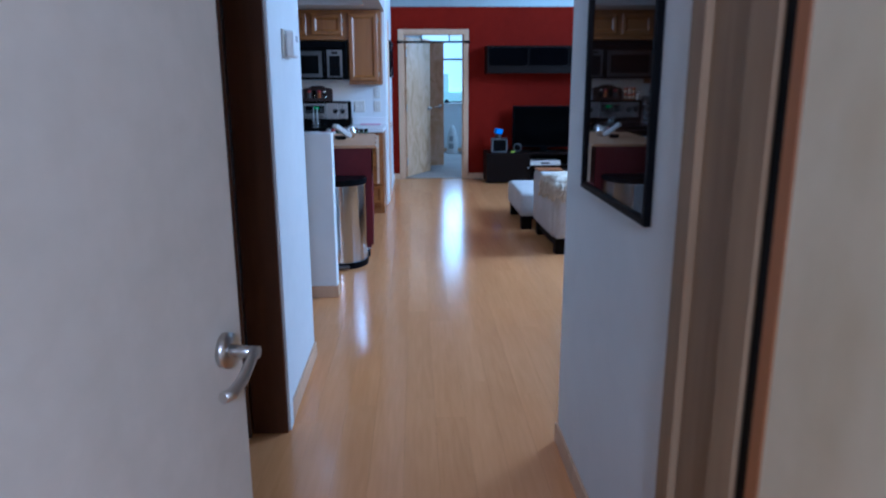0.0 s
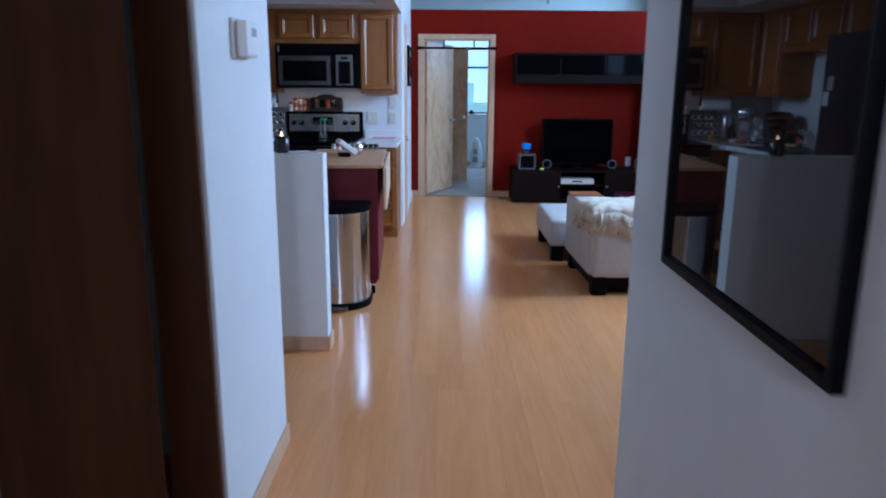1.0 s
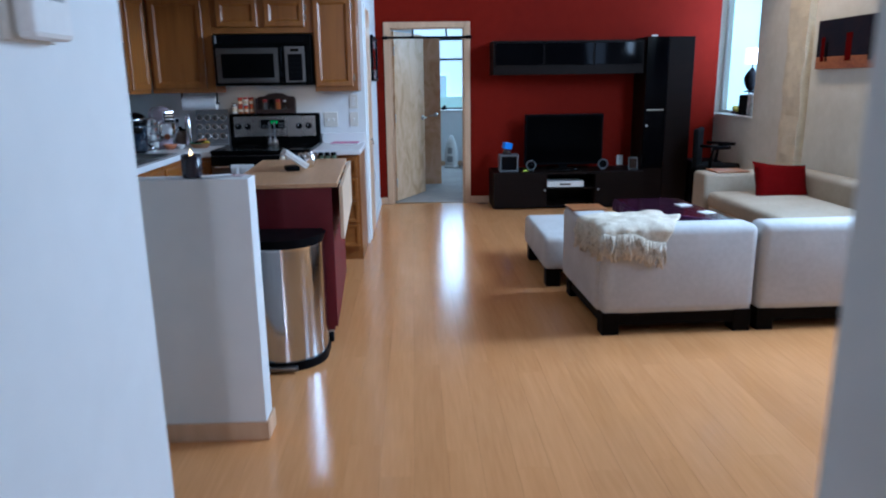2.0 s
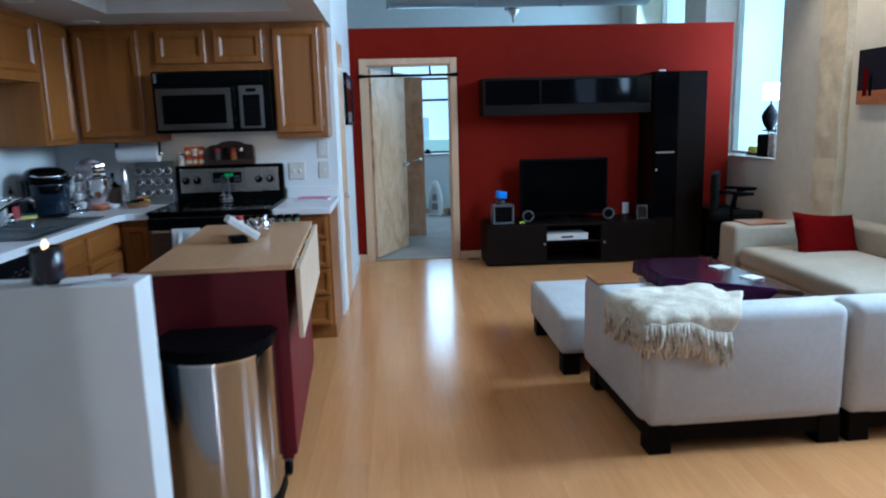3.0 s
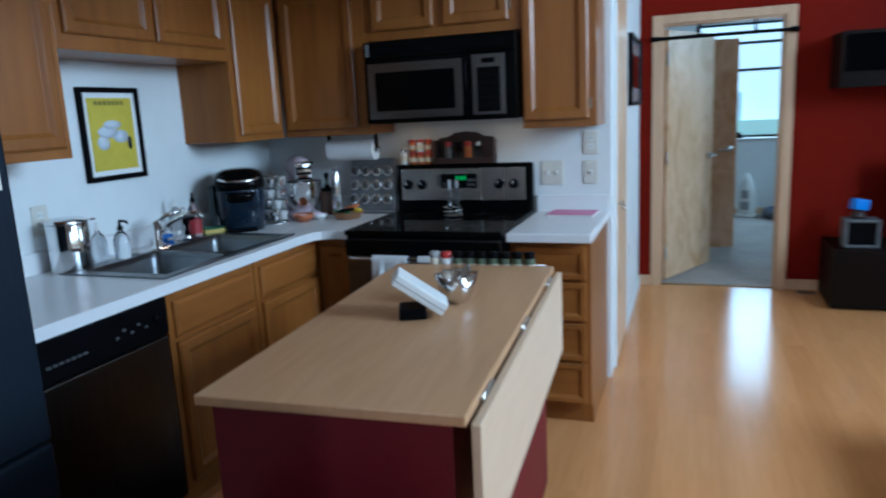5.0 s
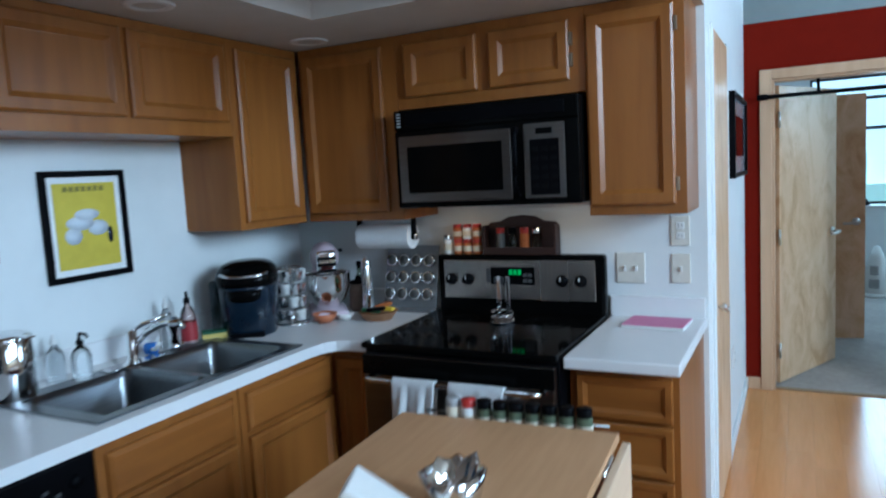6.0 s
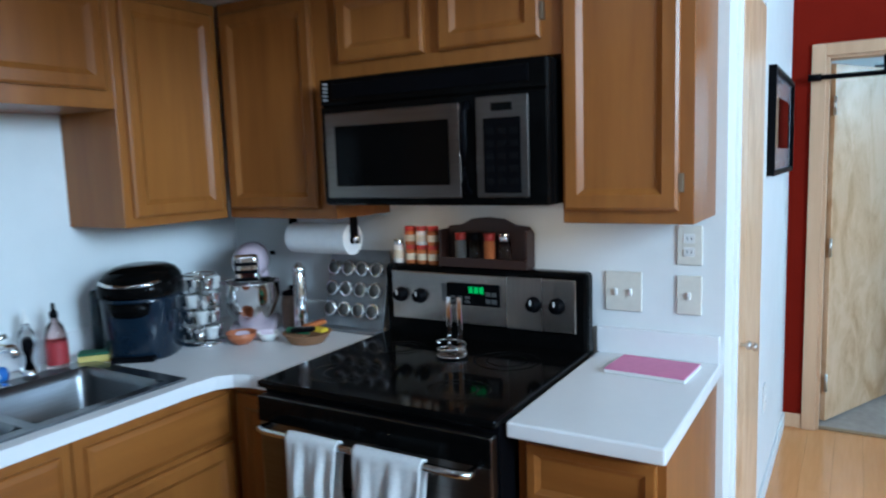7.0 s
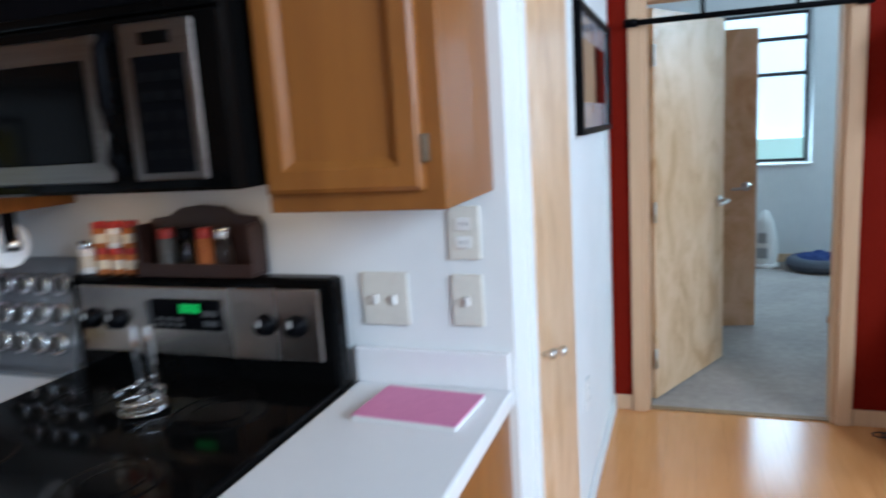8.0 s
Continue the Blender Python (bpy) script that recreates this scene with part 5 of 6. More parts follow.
# sink side: faucet, bottles, sponge, kettle-like canister
k = thing("faucet", "chrome single lever kitchen faucet", "faucet", -1.925, 7.60, 0.909)
part("base", lathe([(0, 0), (0.030, 0), (0.028, 0.01), (0.020, 0.02), (0.018, 0.12), (0, 0.122)], 20), M_chrome, k, smooth=True)
part("spout", tube([(0, 0, 0.06), (0.06, 0.02, 0.115), (0.13, 0.035, 0.145), (0.19, 0.05, 0.150), (0.205, 0.052, 0.128)], 0.012, 10), M_chrome, k)
part("lever", tube([(0, 0, 0.118), (0.03, 0.03, 0.14), (0.09, 0.085, 0.165)], 0.008, 8), M_chrome, k)
part("deck_plate", box(-0.03, 0.03, -0.12, 0.12, -0.001, 0.006, 0.004), M_chrome, k)
k = thing("sink_sprayer", "black pull-out sink sprayer", "sprayer", -1.925, 7.79, 0.909)
part("holder", lathe([(0, 0), (0.022, 0), (0.016, 0.03), (0, 0.032)], 16), M_chrome, k)
part("spray_head", tube([(0, 0, 0.028), (0, 0, 0.09), (0.02, -0.01, 0.12), (0.06, -0.03, 0.115)], 0.016, 10), M_blackp, k)
M_amber = glass("clear_soap", (0.80, 0.62, 0.60), 0.05)
M_soapred = mk("red_label", (0.36, 0.03, 0.035), (0.28, 0.025, 0.03), 9, 0.4)
def bottle(x, y, h, r, body, cap, label, band=None, pump=False):
    b_ = thing("soap_bottle", label, "bottle", x, y, 0.909 if x > -1.965 else 0.9025, 0, "soap bottles")
    part("bottle", lathe([(0, 0), (r, 0), (r + 0.002, 0.006), (r + 0.002, h * 0.5), (r * 0.8, h * 0.65), (r * 0.36, h * 0.74), (r * 0.36, h * 0.80), (0, h * 0.8)], 20), body, b_, smooth=True)
    part("cap", lathe([(r * 0.42, h * 0.79), (r * 0.42, h * 0.86), (r * 0.2, h * 0.9), (r * 0.16, h), (0, h)], 14), cap, b_)
    if band:
        part("label", lathe([(r + 0.003, h * 0.10), (r + 0.003, h * 0.44)], 20), band, b_)
    if pump:
        part("pump_spout", tube([(0, 0, h), (0.0, 0, h + 0.004), (0.035, 0.0, h + 0.002), (0.042, 0, h - 0.008)], 0.005, 8), cap, b_)


bottle(-1.965, 7.90, 0.215, 0.030, M_amber, M_blackp, "clear dish soap bottle with a red label", M_soapred)
bottle(-2.02, 7.84, 0.20, 0.026, M_glass, M_white, "slim clear soap bottle behind the faucet")
bottle(-1.94, 7.41, 0.150, 0.030, M_glass, M_blackp, "pump soap bottle with a black pump", None, True)
bottle(-2.02, 7.37, 0.16, 0.028, M_glass, M_white, "clear soap bottle with a white cap")
M_blue = mk("blue_plastic", (0.04, 0.16, 0.50), (0.03, 0.12, 0.40), 6, 0.35)
k = thing("dish_brush", "blue and white dish brush lying by the faucet", "brush", -1.935, 7.70, 0.911, -30)
part("handle", tube([(-0.06, 0, 0.012), (0.03, 0, 0.03), (0.10, 0, 0.065)], 0.008), M_white, k)
part("brush_head", lathe([(0, 0), (0.026, 0), (0.028, 0.02), (0.022, 0.036), (0, 0.040)], 16, pose(-0.065, 0, 0.0)), M_blue, k)
M_spongeg = mk("green_scourer", (0.03, 0.12, 0.06), (0.02, 0.09, 0.045), 40, 0.95, bump=1.0)
M_spongey = mk("yellow_sponge", (0.62, 0.50, 0.16), (0.52, 0.42, 0.12), 40, 0.95, bump=1.0)
k = thing("sponge", "yellow and green kitchen sponge on the worktop", "sponge", -1.945, 8.02, 0.903, 50)
part("foam", box(-0.055, 0.055, -0.033, 0.033, 0, 0.024, 0.004), M_spongey, k)
part("scourer", box(-0.055, 0.055, -0.033, 0.033, 0.0242, 0.033, 0.003), M_spongeg, k)
k = thing("utensil_canister", "tall polished steel canister with a hinged lid", "canister", -1.985, 7.195, 0.9025)
part("body", lathe([(0, 0), (0.074, 0), (0.076, 0.004), (0.076, 0.185), (0.074, 0.188), (0, 0.188)], 28), M_chrome, k, smooth=True)
part("lid", lathe([(0.077, 0.188), (0.078, 0.196), (0.06, 0.206), (0, 0.210)], 28), M_chrome, k)
part("lid_lever", box(0.05, 0.135, -0.014, 0.014, 0.200, 0.207, 0.003), M_chrome, k)

# small bowls and a fruit basket in the corner
M_terracotta = mk("orange_ceramic", (0.46, 0.15, 0.06), (0.38, 0.12, 0.05), 9, 0.35)
def small_bowl(x, y, r, mat, label):
    b_ = thing("bowl", label, "bowl", x, y, 0.9025, 0, "small bowls")
    part("bowl", lathe([(0, 0), (r * 0.5, 0), (r * 0.85, r * 0.35), (r, r * 0.75), (r * 0.95, r * 0.75), (r * 0.78, r * 0.36), (r * 0.4, r * 0.08), (0, r * 0.07)], 24), mat, b_, smooth=True)


small_bowl(-1.66, 8.385, 0.055, M_terracotta, "small orange ceramic bowl")
small_bowl(-1.60, 8.455, 0.040, M_white, "small white ceramic bowl")
k = thing("fruit_basket", "shallow woven basket with green and yellow packets", "basket", -1.455, 8.50, 0.9025, 15)
part("basket", lathe([(0, 0), (0.06, 0), (0.085, 0.035), (0.088, 0.036), (0.080, 0.034), (0.056, 0.006), (0, 0.006)], 24), mk("tan_wicker", (0.40, 0.21, 0.10), (0.30, 0.15, 0.07), 40, 0.8, bump=1.0), k)
M_green = mk("green_packet", (0.03, 0.20, 0.08), (0.02, 0.15, 0.06), 12, 0.4)
M_yellow = mk("yellow_packet", (0.72, 0.50, 0.03), (0.62, 0.42, 0.02), 12, 0.4)
for i, (px, py, rz, m_) in enumerate(((-0.035, 0, 20, M_green), (0.03, 0.01, -15, M_yellow), (0.0, -0.03, 5, M_blackp), (0.015, 0.03, 40, M_orange))):
    part("packet", shift(box(-0.042, 0.042, -0.018, 0.018, 0, 0.016, 0.006), px, py, 0.030 + i * 0.006, 0, 8 - i * 6, rz), m_, k)

# pink tablet and wall plates
k = thing("tablet", "tablet in a pink cover lying on the worktop", "tablet", -0.285, 8.645, 0.9025, -4)
part("case", box(-0.115, 0.115, -0.082, 0.082, 0, 0.010, 0.003), M_white, k)
part("cover", box(-0.114, 0.114, -0.081, 0.081, 0.0102, 0.0145, 0.002), mk("pink_cover", (0.62, 0.20, 0.36), (0.56, 0.17, 0.32), 9, 0.5), k)


def plate(x, y, z, rz, w, h, toggles, label, mat=None, outlet=False):
    p_ = thing("wall_plate", label, "switch" if not outlet else "outlet", x, y, z, rz, "wall plates")
    part("plate", box(-w / 2, w / 2, -0.007, 0, -h / 2, h / 2, 0.003), mat or M_ivory, p_)
    n = len(toggles)
    for i, kind in enumerate(toggles):
        cx = (i - (n - 1) / 2) * 0.046
        if kind == "t":
            part("toggle", shift(box(-0.005, 0.005, -0.016, -0.005, -0.010, 0.012, 0.002), cx, 0, 0, 12), M_white, p_)
        else:
            for dz in (-0.02, 0.02):
                s_ = part("socket", box(cx - 0.016, cx + 0.016, -0.0095, -0.006, dz - 0.014, dz + 0.014, 0.004), M_white, p_)
                for dx in (-0.006, 0.006):
                    part("slot", box(cx + dx - 0.001, cx + dx + 0.001, -0.0100, -0.0092, dz - 0.004, dz + 0.005), M_blackp, s_)


plate(-0.412, YB, 1.100, 0, 0.115, 0.125, "tt", "ivory double switch plate beside the range")
plate(-0.215, YB, 1.250, 0, 0.072, 0.118, "o", "ivory outlet plate under the wall cabinet", outlet=True)
plate(-0.215, YB, 1.100, 0, 0.072, 0.118, "t", "ivory single switch plate beside the range")
plate(-2.10, 7.18, 1.10, 90, 0.072, 0.118, "o", "ivory outlet plate above the sink worktop", outlet=True)
plate(-0.115, 9.86, 0.47, 90, 0.072, 0.118, "o", "white outlet plate on the closet wall", M_white, True)
plate(2.72, 10.85, 0.475, 0, 0.072, 0.118, "o", "white outlet plate on the red wall", M_white, True)

# yellow poster over the sink
M_yel = mk("yellow_print", (0.60, 0.48, 0.045), (0.52, 0.41, 0.035), 4, 0.5)
p = picture("framed_poster", "yellow poster with pale shapes in a black frame", -2.098, 7.595, 1.215, 90, 0.335, 0.392, 0.022, 0.020, M_blackp, M_paper, M_yel, 0.022)
M_blobs = mk("pale_blue_print", (0.62, 0.66, 0.70), (0.55, 0.60, 0.66), 9, 0.5)
for cx, cz, rx, rz_ in ((-0.03, 0.205, 0.055, 0.026), (0.04, 0.185, 0.042, 0.028), (-0.06, 0.160, 0.034, 0.030), (0.0, 0.235, 0.05, 0.02)):
    part("print_shape", lathe([(0, 0), (1, 0), (1, 0.0012), (0, 0.0012)], 20, pose(cx, -0.0118 - 0.0002 * cz, cz, 90, 0, 0) @ Matrix.Diagonal((rx, rz_, 1, 1))), M_blobs, p)
part("print_shape", lathe([(0, 0), (1, 0), (1, 0.0012), (0, 0.0012)], 16, pose(0.088, -0.0121, 0.155, 90, 0, 0) @ Matrix.Diagonal((0.012, 0.03, 1, 1))), M_navy, p)
for i in range(7):
    part("print_bar", box(-0.085 + i * 0.024, -0.068 + i * 0.024, -0.0135, -0.0118, 0.318, 0.336), mk("olive_print", (0.24, 0.20, 0.03)) if i == 0 else bpy.data.materials["olive_print"], p)

# on the island: tilted holder, glass, and a row of jars in a rail at its far end
k = thing("napkin_holder", "white slanted wrap box on a black foot", "stand", -0.415, 6.87, 0.900, 22)
part("foot", box(-0.060, 0.015, -0.045, 0.045, 0, 0.030, 0.006), M_blackp, k)
part("panel", shift(box(-0.085, 0.075, -0.050, 0.050, 0.0, 0.036, 0.005), -0.008, 0, 0.052, 0, 36, 0), M_white, k)
part("crease", shift(box(-0.085, 0.075, -0.0515, -0.0495, 0.016, 0.018), -0.008, 0, 0.052, 0, 36, 0), M_grey, k)
k = thing("glass_dish", "crumpled shiny foil bowl beside the stand", "bowl", -0.362, 7.02, 0.9005)
bm = lathe([(0, 0.0), (0.030, 0), (0.050, 0.03), (0.062, 0.082), (0.057, 0.080), (0.043, 0.03), (0.03, 0.006), (0, 0.005)], 30)
for v in bm.verts:
    n_ = noise.noise(v.co * 38)
    v.co += Vector((v.co.x, v.co.y, 0)).normalized() * n_ * 0.012 + Vector((0, 0, max(0, n_) * v.co.z * 0.5))
part("bowl", bm, M_chrome, k)
c3, s3 = math.cos(radians(3)), math.sin(radians(3))
rail = thing("jar_rail", "low steel rail shelf along the far edge of the island", "shelf", IX - s3 * 0.645, IY + c3 * 0.645, 0.0, 3)
part("shelf", box(-0.25, 0.25, -0.030, 0.034, 0.842, 0.850, 0.002), M_steel, rail)
part("front_bar", tube([(-0.25, 0.036, 0.885), (0.25, 0.036, 0.885)], 0.004, 8), M_steel, rail)
for bx in (-0.24, 0.24):
    part("bracket", box(bx - 0.006, bx + 0.006, -0.060, 0.034, 0.822, 0.842), M_steel, rail)
M_greenherb = mk("dried_herbs", (0.10, 0.12, 0.07), (0.06, 0.075, 0.04), 40, 0.8)
for i in range(9):
    jx = -0.151 + i * 0.0434
    lid = M_grey if i == 0 else M_redlid if i == 1 else M_blackp
    body = M_cream if i == 0 else M_white if i == 1 else M_greenherb
    wx, wy = IX - s3 * 0.645 + c3 * jx, IY + c3 * 0.645 + s3 * jx
    spice_jar(wx, wy, 0.850, 0.090, body, lid, "glass herb jar with a red lid" if i == 1 else "glass herb jar with a dark lid", 0.0195)

# ---------- side wall and bedroom doorway ----------
M_grayprint = mk("grey_mat_board", (0.35, 0.34, 0.36), (0.25, 0.24, 0.26), 3, 0.12, rough2=0.2)
picture("framed_picture", "small picture behind glass in a thin black frame", -0.1145, 10.22, 1.418, 90, 0.90, 0.44, 0.022, 0.030, M_blackp, M_grayprint, M_darkprint, 0.09)
k = thing("pull_up_bar", "black doorway exercise bar hung on the casing", "exercise bar", 0.465, 10.80, 1.885)
part("bar", tube([(-0.50, 0, 0), (0.50, 0, 0)], 0.013, 12), M_blackp, k)
for sx in (-0.47, 0.47):
    part("pad", rod((sx - 0.03, 0.0, 0), (sx + 0.03, 0.0, 0), 0.019, 14), M_blackp, k)
for sx in (-0.16, 0.22):
    part("hook", tube([(sx, 0, 0.0), (sx, 0.03, 0.03), (sx, 0.10, 0.06), (sx, 0.10, 0.105)], 0.010, 8), M_blackp, k)
M_bag = mk("dark_cable", (0.02, 0.02, 0.02))
k = thing("cable", "thin dark cable coiled on the floor by the wall", "cable", 1.05, 10.74, 0.004)
part("loop", tube([(0.05 * math.cos(i * 0.35) + i * 0.002, 0.03 * math.sin(i * 0.35), 0.0035) for i in range(34)], 0.003, 6), M_bag, k)

# bedroom
k = thing("tower_fan", "white upright air purifier on the bedroom carpet", "air purifier", 0.915, 14.40, 0.0, -20)
part("base", lathe([(0, 0), (0.13, 0), (0.125, 0.03), (0, 0.035)], 24), M_white, k)
part("body", lathe([(0.10, 0.03), (0.115, 0.10), (0.11, 0.26), (0.07, 0.42), (0.03, 0.52), (0, 0.53)], 24, Matrix.Diagonal((1, 0.75, 1, 1))), M_white, k, smooth=True)
part("grille", box(-0.05, 0.05, -0.092, -0.075, 0.09, 0.19, 0.01), M_grey, k)
part("grille", box(-0.04, 0.04, -0.090, -0.060, 0.23, 0.33, 0.01), M_grey, k)
M_bedblue = mk("blue_plush", (0.03, 0.06, 0.20), (0.02, 0.04, 0.14), 8, 0.95, bump=1.0, bscale=200)
M_bedgrey = mk("grey_plush", (0.11, 0.12, 0.15), (0.08, 0.09, 0.11), 8, 0.95, bump=1.0, bscale=200)
k = thing("pet_bed", "round blue and grey plush pet bed on the carpet", "pet bed", 1.36, 14.29, 0.0)
ring = [(0.215 + 0.07 * math.cos(a), 0.06 + 0.06 * math.sin(a)) for a in [2 * math.pi * i / 12 for i in range(13)]]
part("bolster", lathe(ring, 32), M_bedgrey, k, smooth=True)
part("cushion", lathe([(0, 0.02), (0.215, 0.02), (0.20, 0.06), (0.12, 0.08), (0, 0.085)], 28), M_bedblue, k, smooth=True)
k = thing("blue_blanket", "crumpled dark blue blanket over the pet bed", "blanket", 1.36, 14.31, 0.10)
bm = bmesh.new()
bmesh.ops.create_grid(bm, x_segments=24, y_segments=18, size=0.5)
for v in bm.verts:
    v.co = Vector((v.co.x * 0.46, v.co.y * 0.34, 0.03 + 0.05 * noise.noise(v.co * 6) - 0.10 * max(0, v.co.length * 1.4 - 0.4)))
o = part("cloth", bm, M_bedblue, k, smooth=True)
o.modifiers.new("thickness", "SOLIDIFY").thickness = 0.012
k = thing("orange_toy", "small orange soft toy lying on the carpet", "toy", 1.17, 12.52, 0.0, 20)
part("body", soft_box(-0.04, 0.07, -0.03, 0.03, 0.0, 0.06, 0.02), M_orange, k)
k = thing("window_ornament", "small dark ornament on the bedroom window sill", "ornament", 0.82, 14.68, 0.9355)
part("body", lathe([(0, 0), (0.05, 0), (0.055, 0.02), (0.03, 0.05), (0.02, 0.07), (0, 0.075)], 18), M_blackp, k)
f = thing("ceiling_fan", "ceiling fan with dark blades in the bedroom", "ceiling fan", 1.90, 13.0, 2.86)
part("rod", rod((0, 0, 0.1), (0, 0, HI - 2.86 + 0.01), 0.014), M_nickel, f)
part("motor", lathe([(0, -0.02), (0.06, -0.02), (0.10, 0.02), (0.10, 0.08), (0.05, 0.12), (0, 0.125)], 28), M_nickel, f, smooth=True)
part("light_bowl", lathe([(0, -0.20), (0.02, -0.19), (0.03, -0.12), (0.075, -0.06), (0.08, -0.02), (0, -0.02)], 24), M_nickel, f, smooth=True)
M_blade = mk("grey_blade", (0.10, 0.11, 0.13), (0.08, 0.09, 0.10), 6, 0.4)
for i in range(5):
    a = 360 / 5 * i + 14
    b_ = part("blade", shift(box(0.17, 0.66, -0.062, 0.062, 0.055, 0.063, 0.003), rz=a), M_blade, f)
    part("blade_arm", shift(box(0.08, 0.20, -0.018, 0.018, 0.048, 0.056, 0.002), rz=a), M_nickel, b_)

d = thing("air_duct", "round grey galvanised air duct under the loft ceiling", "duct", 1.79, 12.0, 2.86)
part("pipe", lathe([(0.15, -1.52), (0.152, -1.50), (0.152, 1.50), (0.15, 1.52)], 32, pose(0, 0, 0, 0, 90, 0)), M_duct, d, smooth=True)
for dx in (-1.5, -0.5, 0.5, 1.5):
    part("joint_band", lathe([(0.152, dx - 0.02), (0.158, dx - 0.015), (0.158, dx + 0.015), (0.152, dx + 0.02)], 32, pose(0, 0, 0, 0, 90, 0)), M_duct, d)
for dx in (-1.2, 1.2):
    part("hanger", rod((dx, 0, 0.14), (dx, 0, HI - 2.85), 0.006), M_nickel, d)

# ---------- living room things ----------
ZT = 0.41
M_silver = mk("dull_silver_plastic", (0.115, 0.12, 0.125), (0.085, 0.09, 0.095), 8, 0.4)
k = thing("speaker", "cube speaker with a pale frame and dark grille", "speaker", 1.35, 10.49, ZT)
for x0, x1, z0, z1 in ((-0.105, -0.085, 0, 0.19), (0.085, 0.105, 0, 0.19), (-0.085, 0.085, 0, 0.02), (-0.085, 0.085, 0.17, 0.19)):
    part("frame", box(x0, x1, -0.085, 0.08, z0, z1, 0.006), M_silver, k)
part("grille", box(-0.085, 0.085, -0.075, 0.08, 0.02, 0.17), M_blackp, k)
k = thing("toy_figure", "blue boxy toy on a brown stand above the speaker", "toy", 1.335, 10.50, ZT + 0.191)
part("stand", lathe([(0, 0), (0.05, 0), (0.045, 0.02), (0.03, 0.05), (0, 0.055)], 18), M_walnut, k)
part("head", shift(box(-0.05, 0.05, -0.04, 0.04, 0.0, 0.075, 0.012), 0, 0, 0.055, 0, 8, 15), mk("bright_blue_plastic", (0.02, 0.22, 0.75), (0.018, 0.18, 0.62), 6, 0.35), k)
def satellite(x, y):
    s_ = thing("satellite_speaker", "small round silver satellite speaker", "speaker", x, y, ZT, 0, "satellite speakers")
    part("ring", lathe([(0.045, 0), (0.058, 0.01), (0.060, 0.03), (0.050, 0.045), (0.043, 0.02)], 24, pose(0, 0.02, 0.066, 90, 0, 0)), M_silver, s_)
    part("grille", lathe([(0, 0.0), (0.046, 0.0), (0.044, 0.02), (0, 0.03)], 20, pose(0, 0.02, 0.066, 90, 0, 0)), M_blackp, s_)
    part("foot", box(-0.025, 0.025, -0.02, 0.03, 0, 0.012, 0.003), M_blackp, s_)


satellite(1.60, 10.45)
satellite(2.42, 10.47)
k = thing("remote_tag", "small yellow-green plastic token", "toy", 1.535, 10.42, ZT)
part("token", box(-0.03, 0.025, -0.012, 0.012, 0, 0.022, 0.005), mk("lime_plastic", (0.45, 0.55, 0.04), (0.38, 0.48, 0.03), 6, 0.4), k)
k = thing("receiver", "slim silver receiver in the bench niche", "receiver", 1.975, 10.45, 0.2325)
part("case", box(-0.21, 0.21, -0.09, 0.18, 0.006, 0.070, 0.004), M_white, k)
part("front_slot", box(-0.06, 0.06, -0.092, -0.089, 0.028, 0.046, 0.001), M_blackp, k)
for sx in (-0.17, 0.17):
    part("foot", box(sx - 0.02, sx + 0.02, -0.06, 0.15, 0, 0.007), M_blackp, k)
k = thing("photo_frame", "small standing photo frame with a pale mount", "photo frame", 2.755, 10.44, ZT, -8)
part("frame", shift(box(-0.055, 0.055, -0.006, 0.006, 0.0, 0.14, 0.003), rx=-8), M_label, k)
part("mount", shift(box(-0.042, 0.042, -0.008, -0.006, 0.015, 0.125), rx=-8), M_darkprint, k)
k = thing("small_box", "small white box on top of the tall cabinet", "box", 2.93, 10.47, 1.8485)
part("box", box(-0.03, 0.03, -0.02, 0.02, 0, 0.02, 0.003), M_white, k)

# office chair in the corner
k = thing("office_chair", "black office chair with armrests in the corner", "chair", 3.57, 10.08, 0, 60)
for i in range(5):
    a = radians(72 * i)
    l_ = part("base_arm", tube([(0, 0, 0.10), (0.13 * math.cos(a), 0.13 * math.sin(a), 0.085), (0.21 * math.cos(a), 0.21 * math.sin(a), 0.055)], 0.016, 8), M_blackp, k)
    part("castor", rod((0.21 * math.cos(a) - 0.012, 0.21 * math.sin(a), 0.028), (0.21 * math.cos(a) + 0.012, 0.21 * math.sin(a), 0.028), 0.028, 14), M_blackp, l_)
part("column", rod((0, 0, 0.09), (0, 0, 0.42), 0.025), M_blackp, k)
part("seat", soft_box(-0.21, 0.21, -0.21, 0.21, 0.42, 0.50, 0.035, 0.012), M_mat, k)
part("backrest", soft_box(-0.21, 0.21, 0.19, 0.245, 0.46, 0.88, 0.02), M_mat, k)
for sx in (-1, 1):
    part("armrest", tube([(sx * 0.20, 0.05, 0.44), (sx * 0.235, 0.05, 0.56), (sx * 0.235, 0.03, 0.68), (sx * 0.235, -0.14, 0.70), (sx * 0.235, 0.16, 0.71)], 0.016, 8), M_blackp, k)

# black box stands in for the dark mass and shadow of this corner
k = thing("subwoofer", "black box filling the dark mass of the corner", "speaker", 3.56, 10.52, 0)
part("case", box(-0.17, 0.17, -0.16, 0.20, 0.015, 0.50, 0.008), M_blackp, k)
part("grille", box(-0.15, 0.15, -0.170, -0.159, 0.04, 0.47, 0.004), M_mat, k)
for fx in (-0.13, 0.13):
    for fy in (-0.12, 0.15):
        part("foot", rod((fx, fy, 0), (fx, fy, 0.017), 0.018, 12), M_blackp, k)

# trays, cushions, cloths
def tray(x, y, z, rz, w, d):
    t_ = thing("arm_tray", "flat brown leather tray on the sofa arm", "tray", x, y, z, rz, "arm trays")
    part("tray", box(-w / 2, w / 2, -d / 2, d / 2, 0, 0.012, 0.004), M_leather, t_)


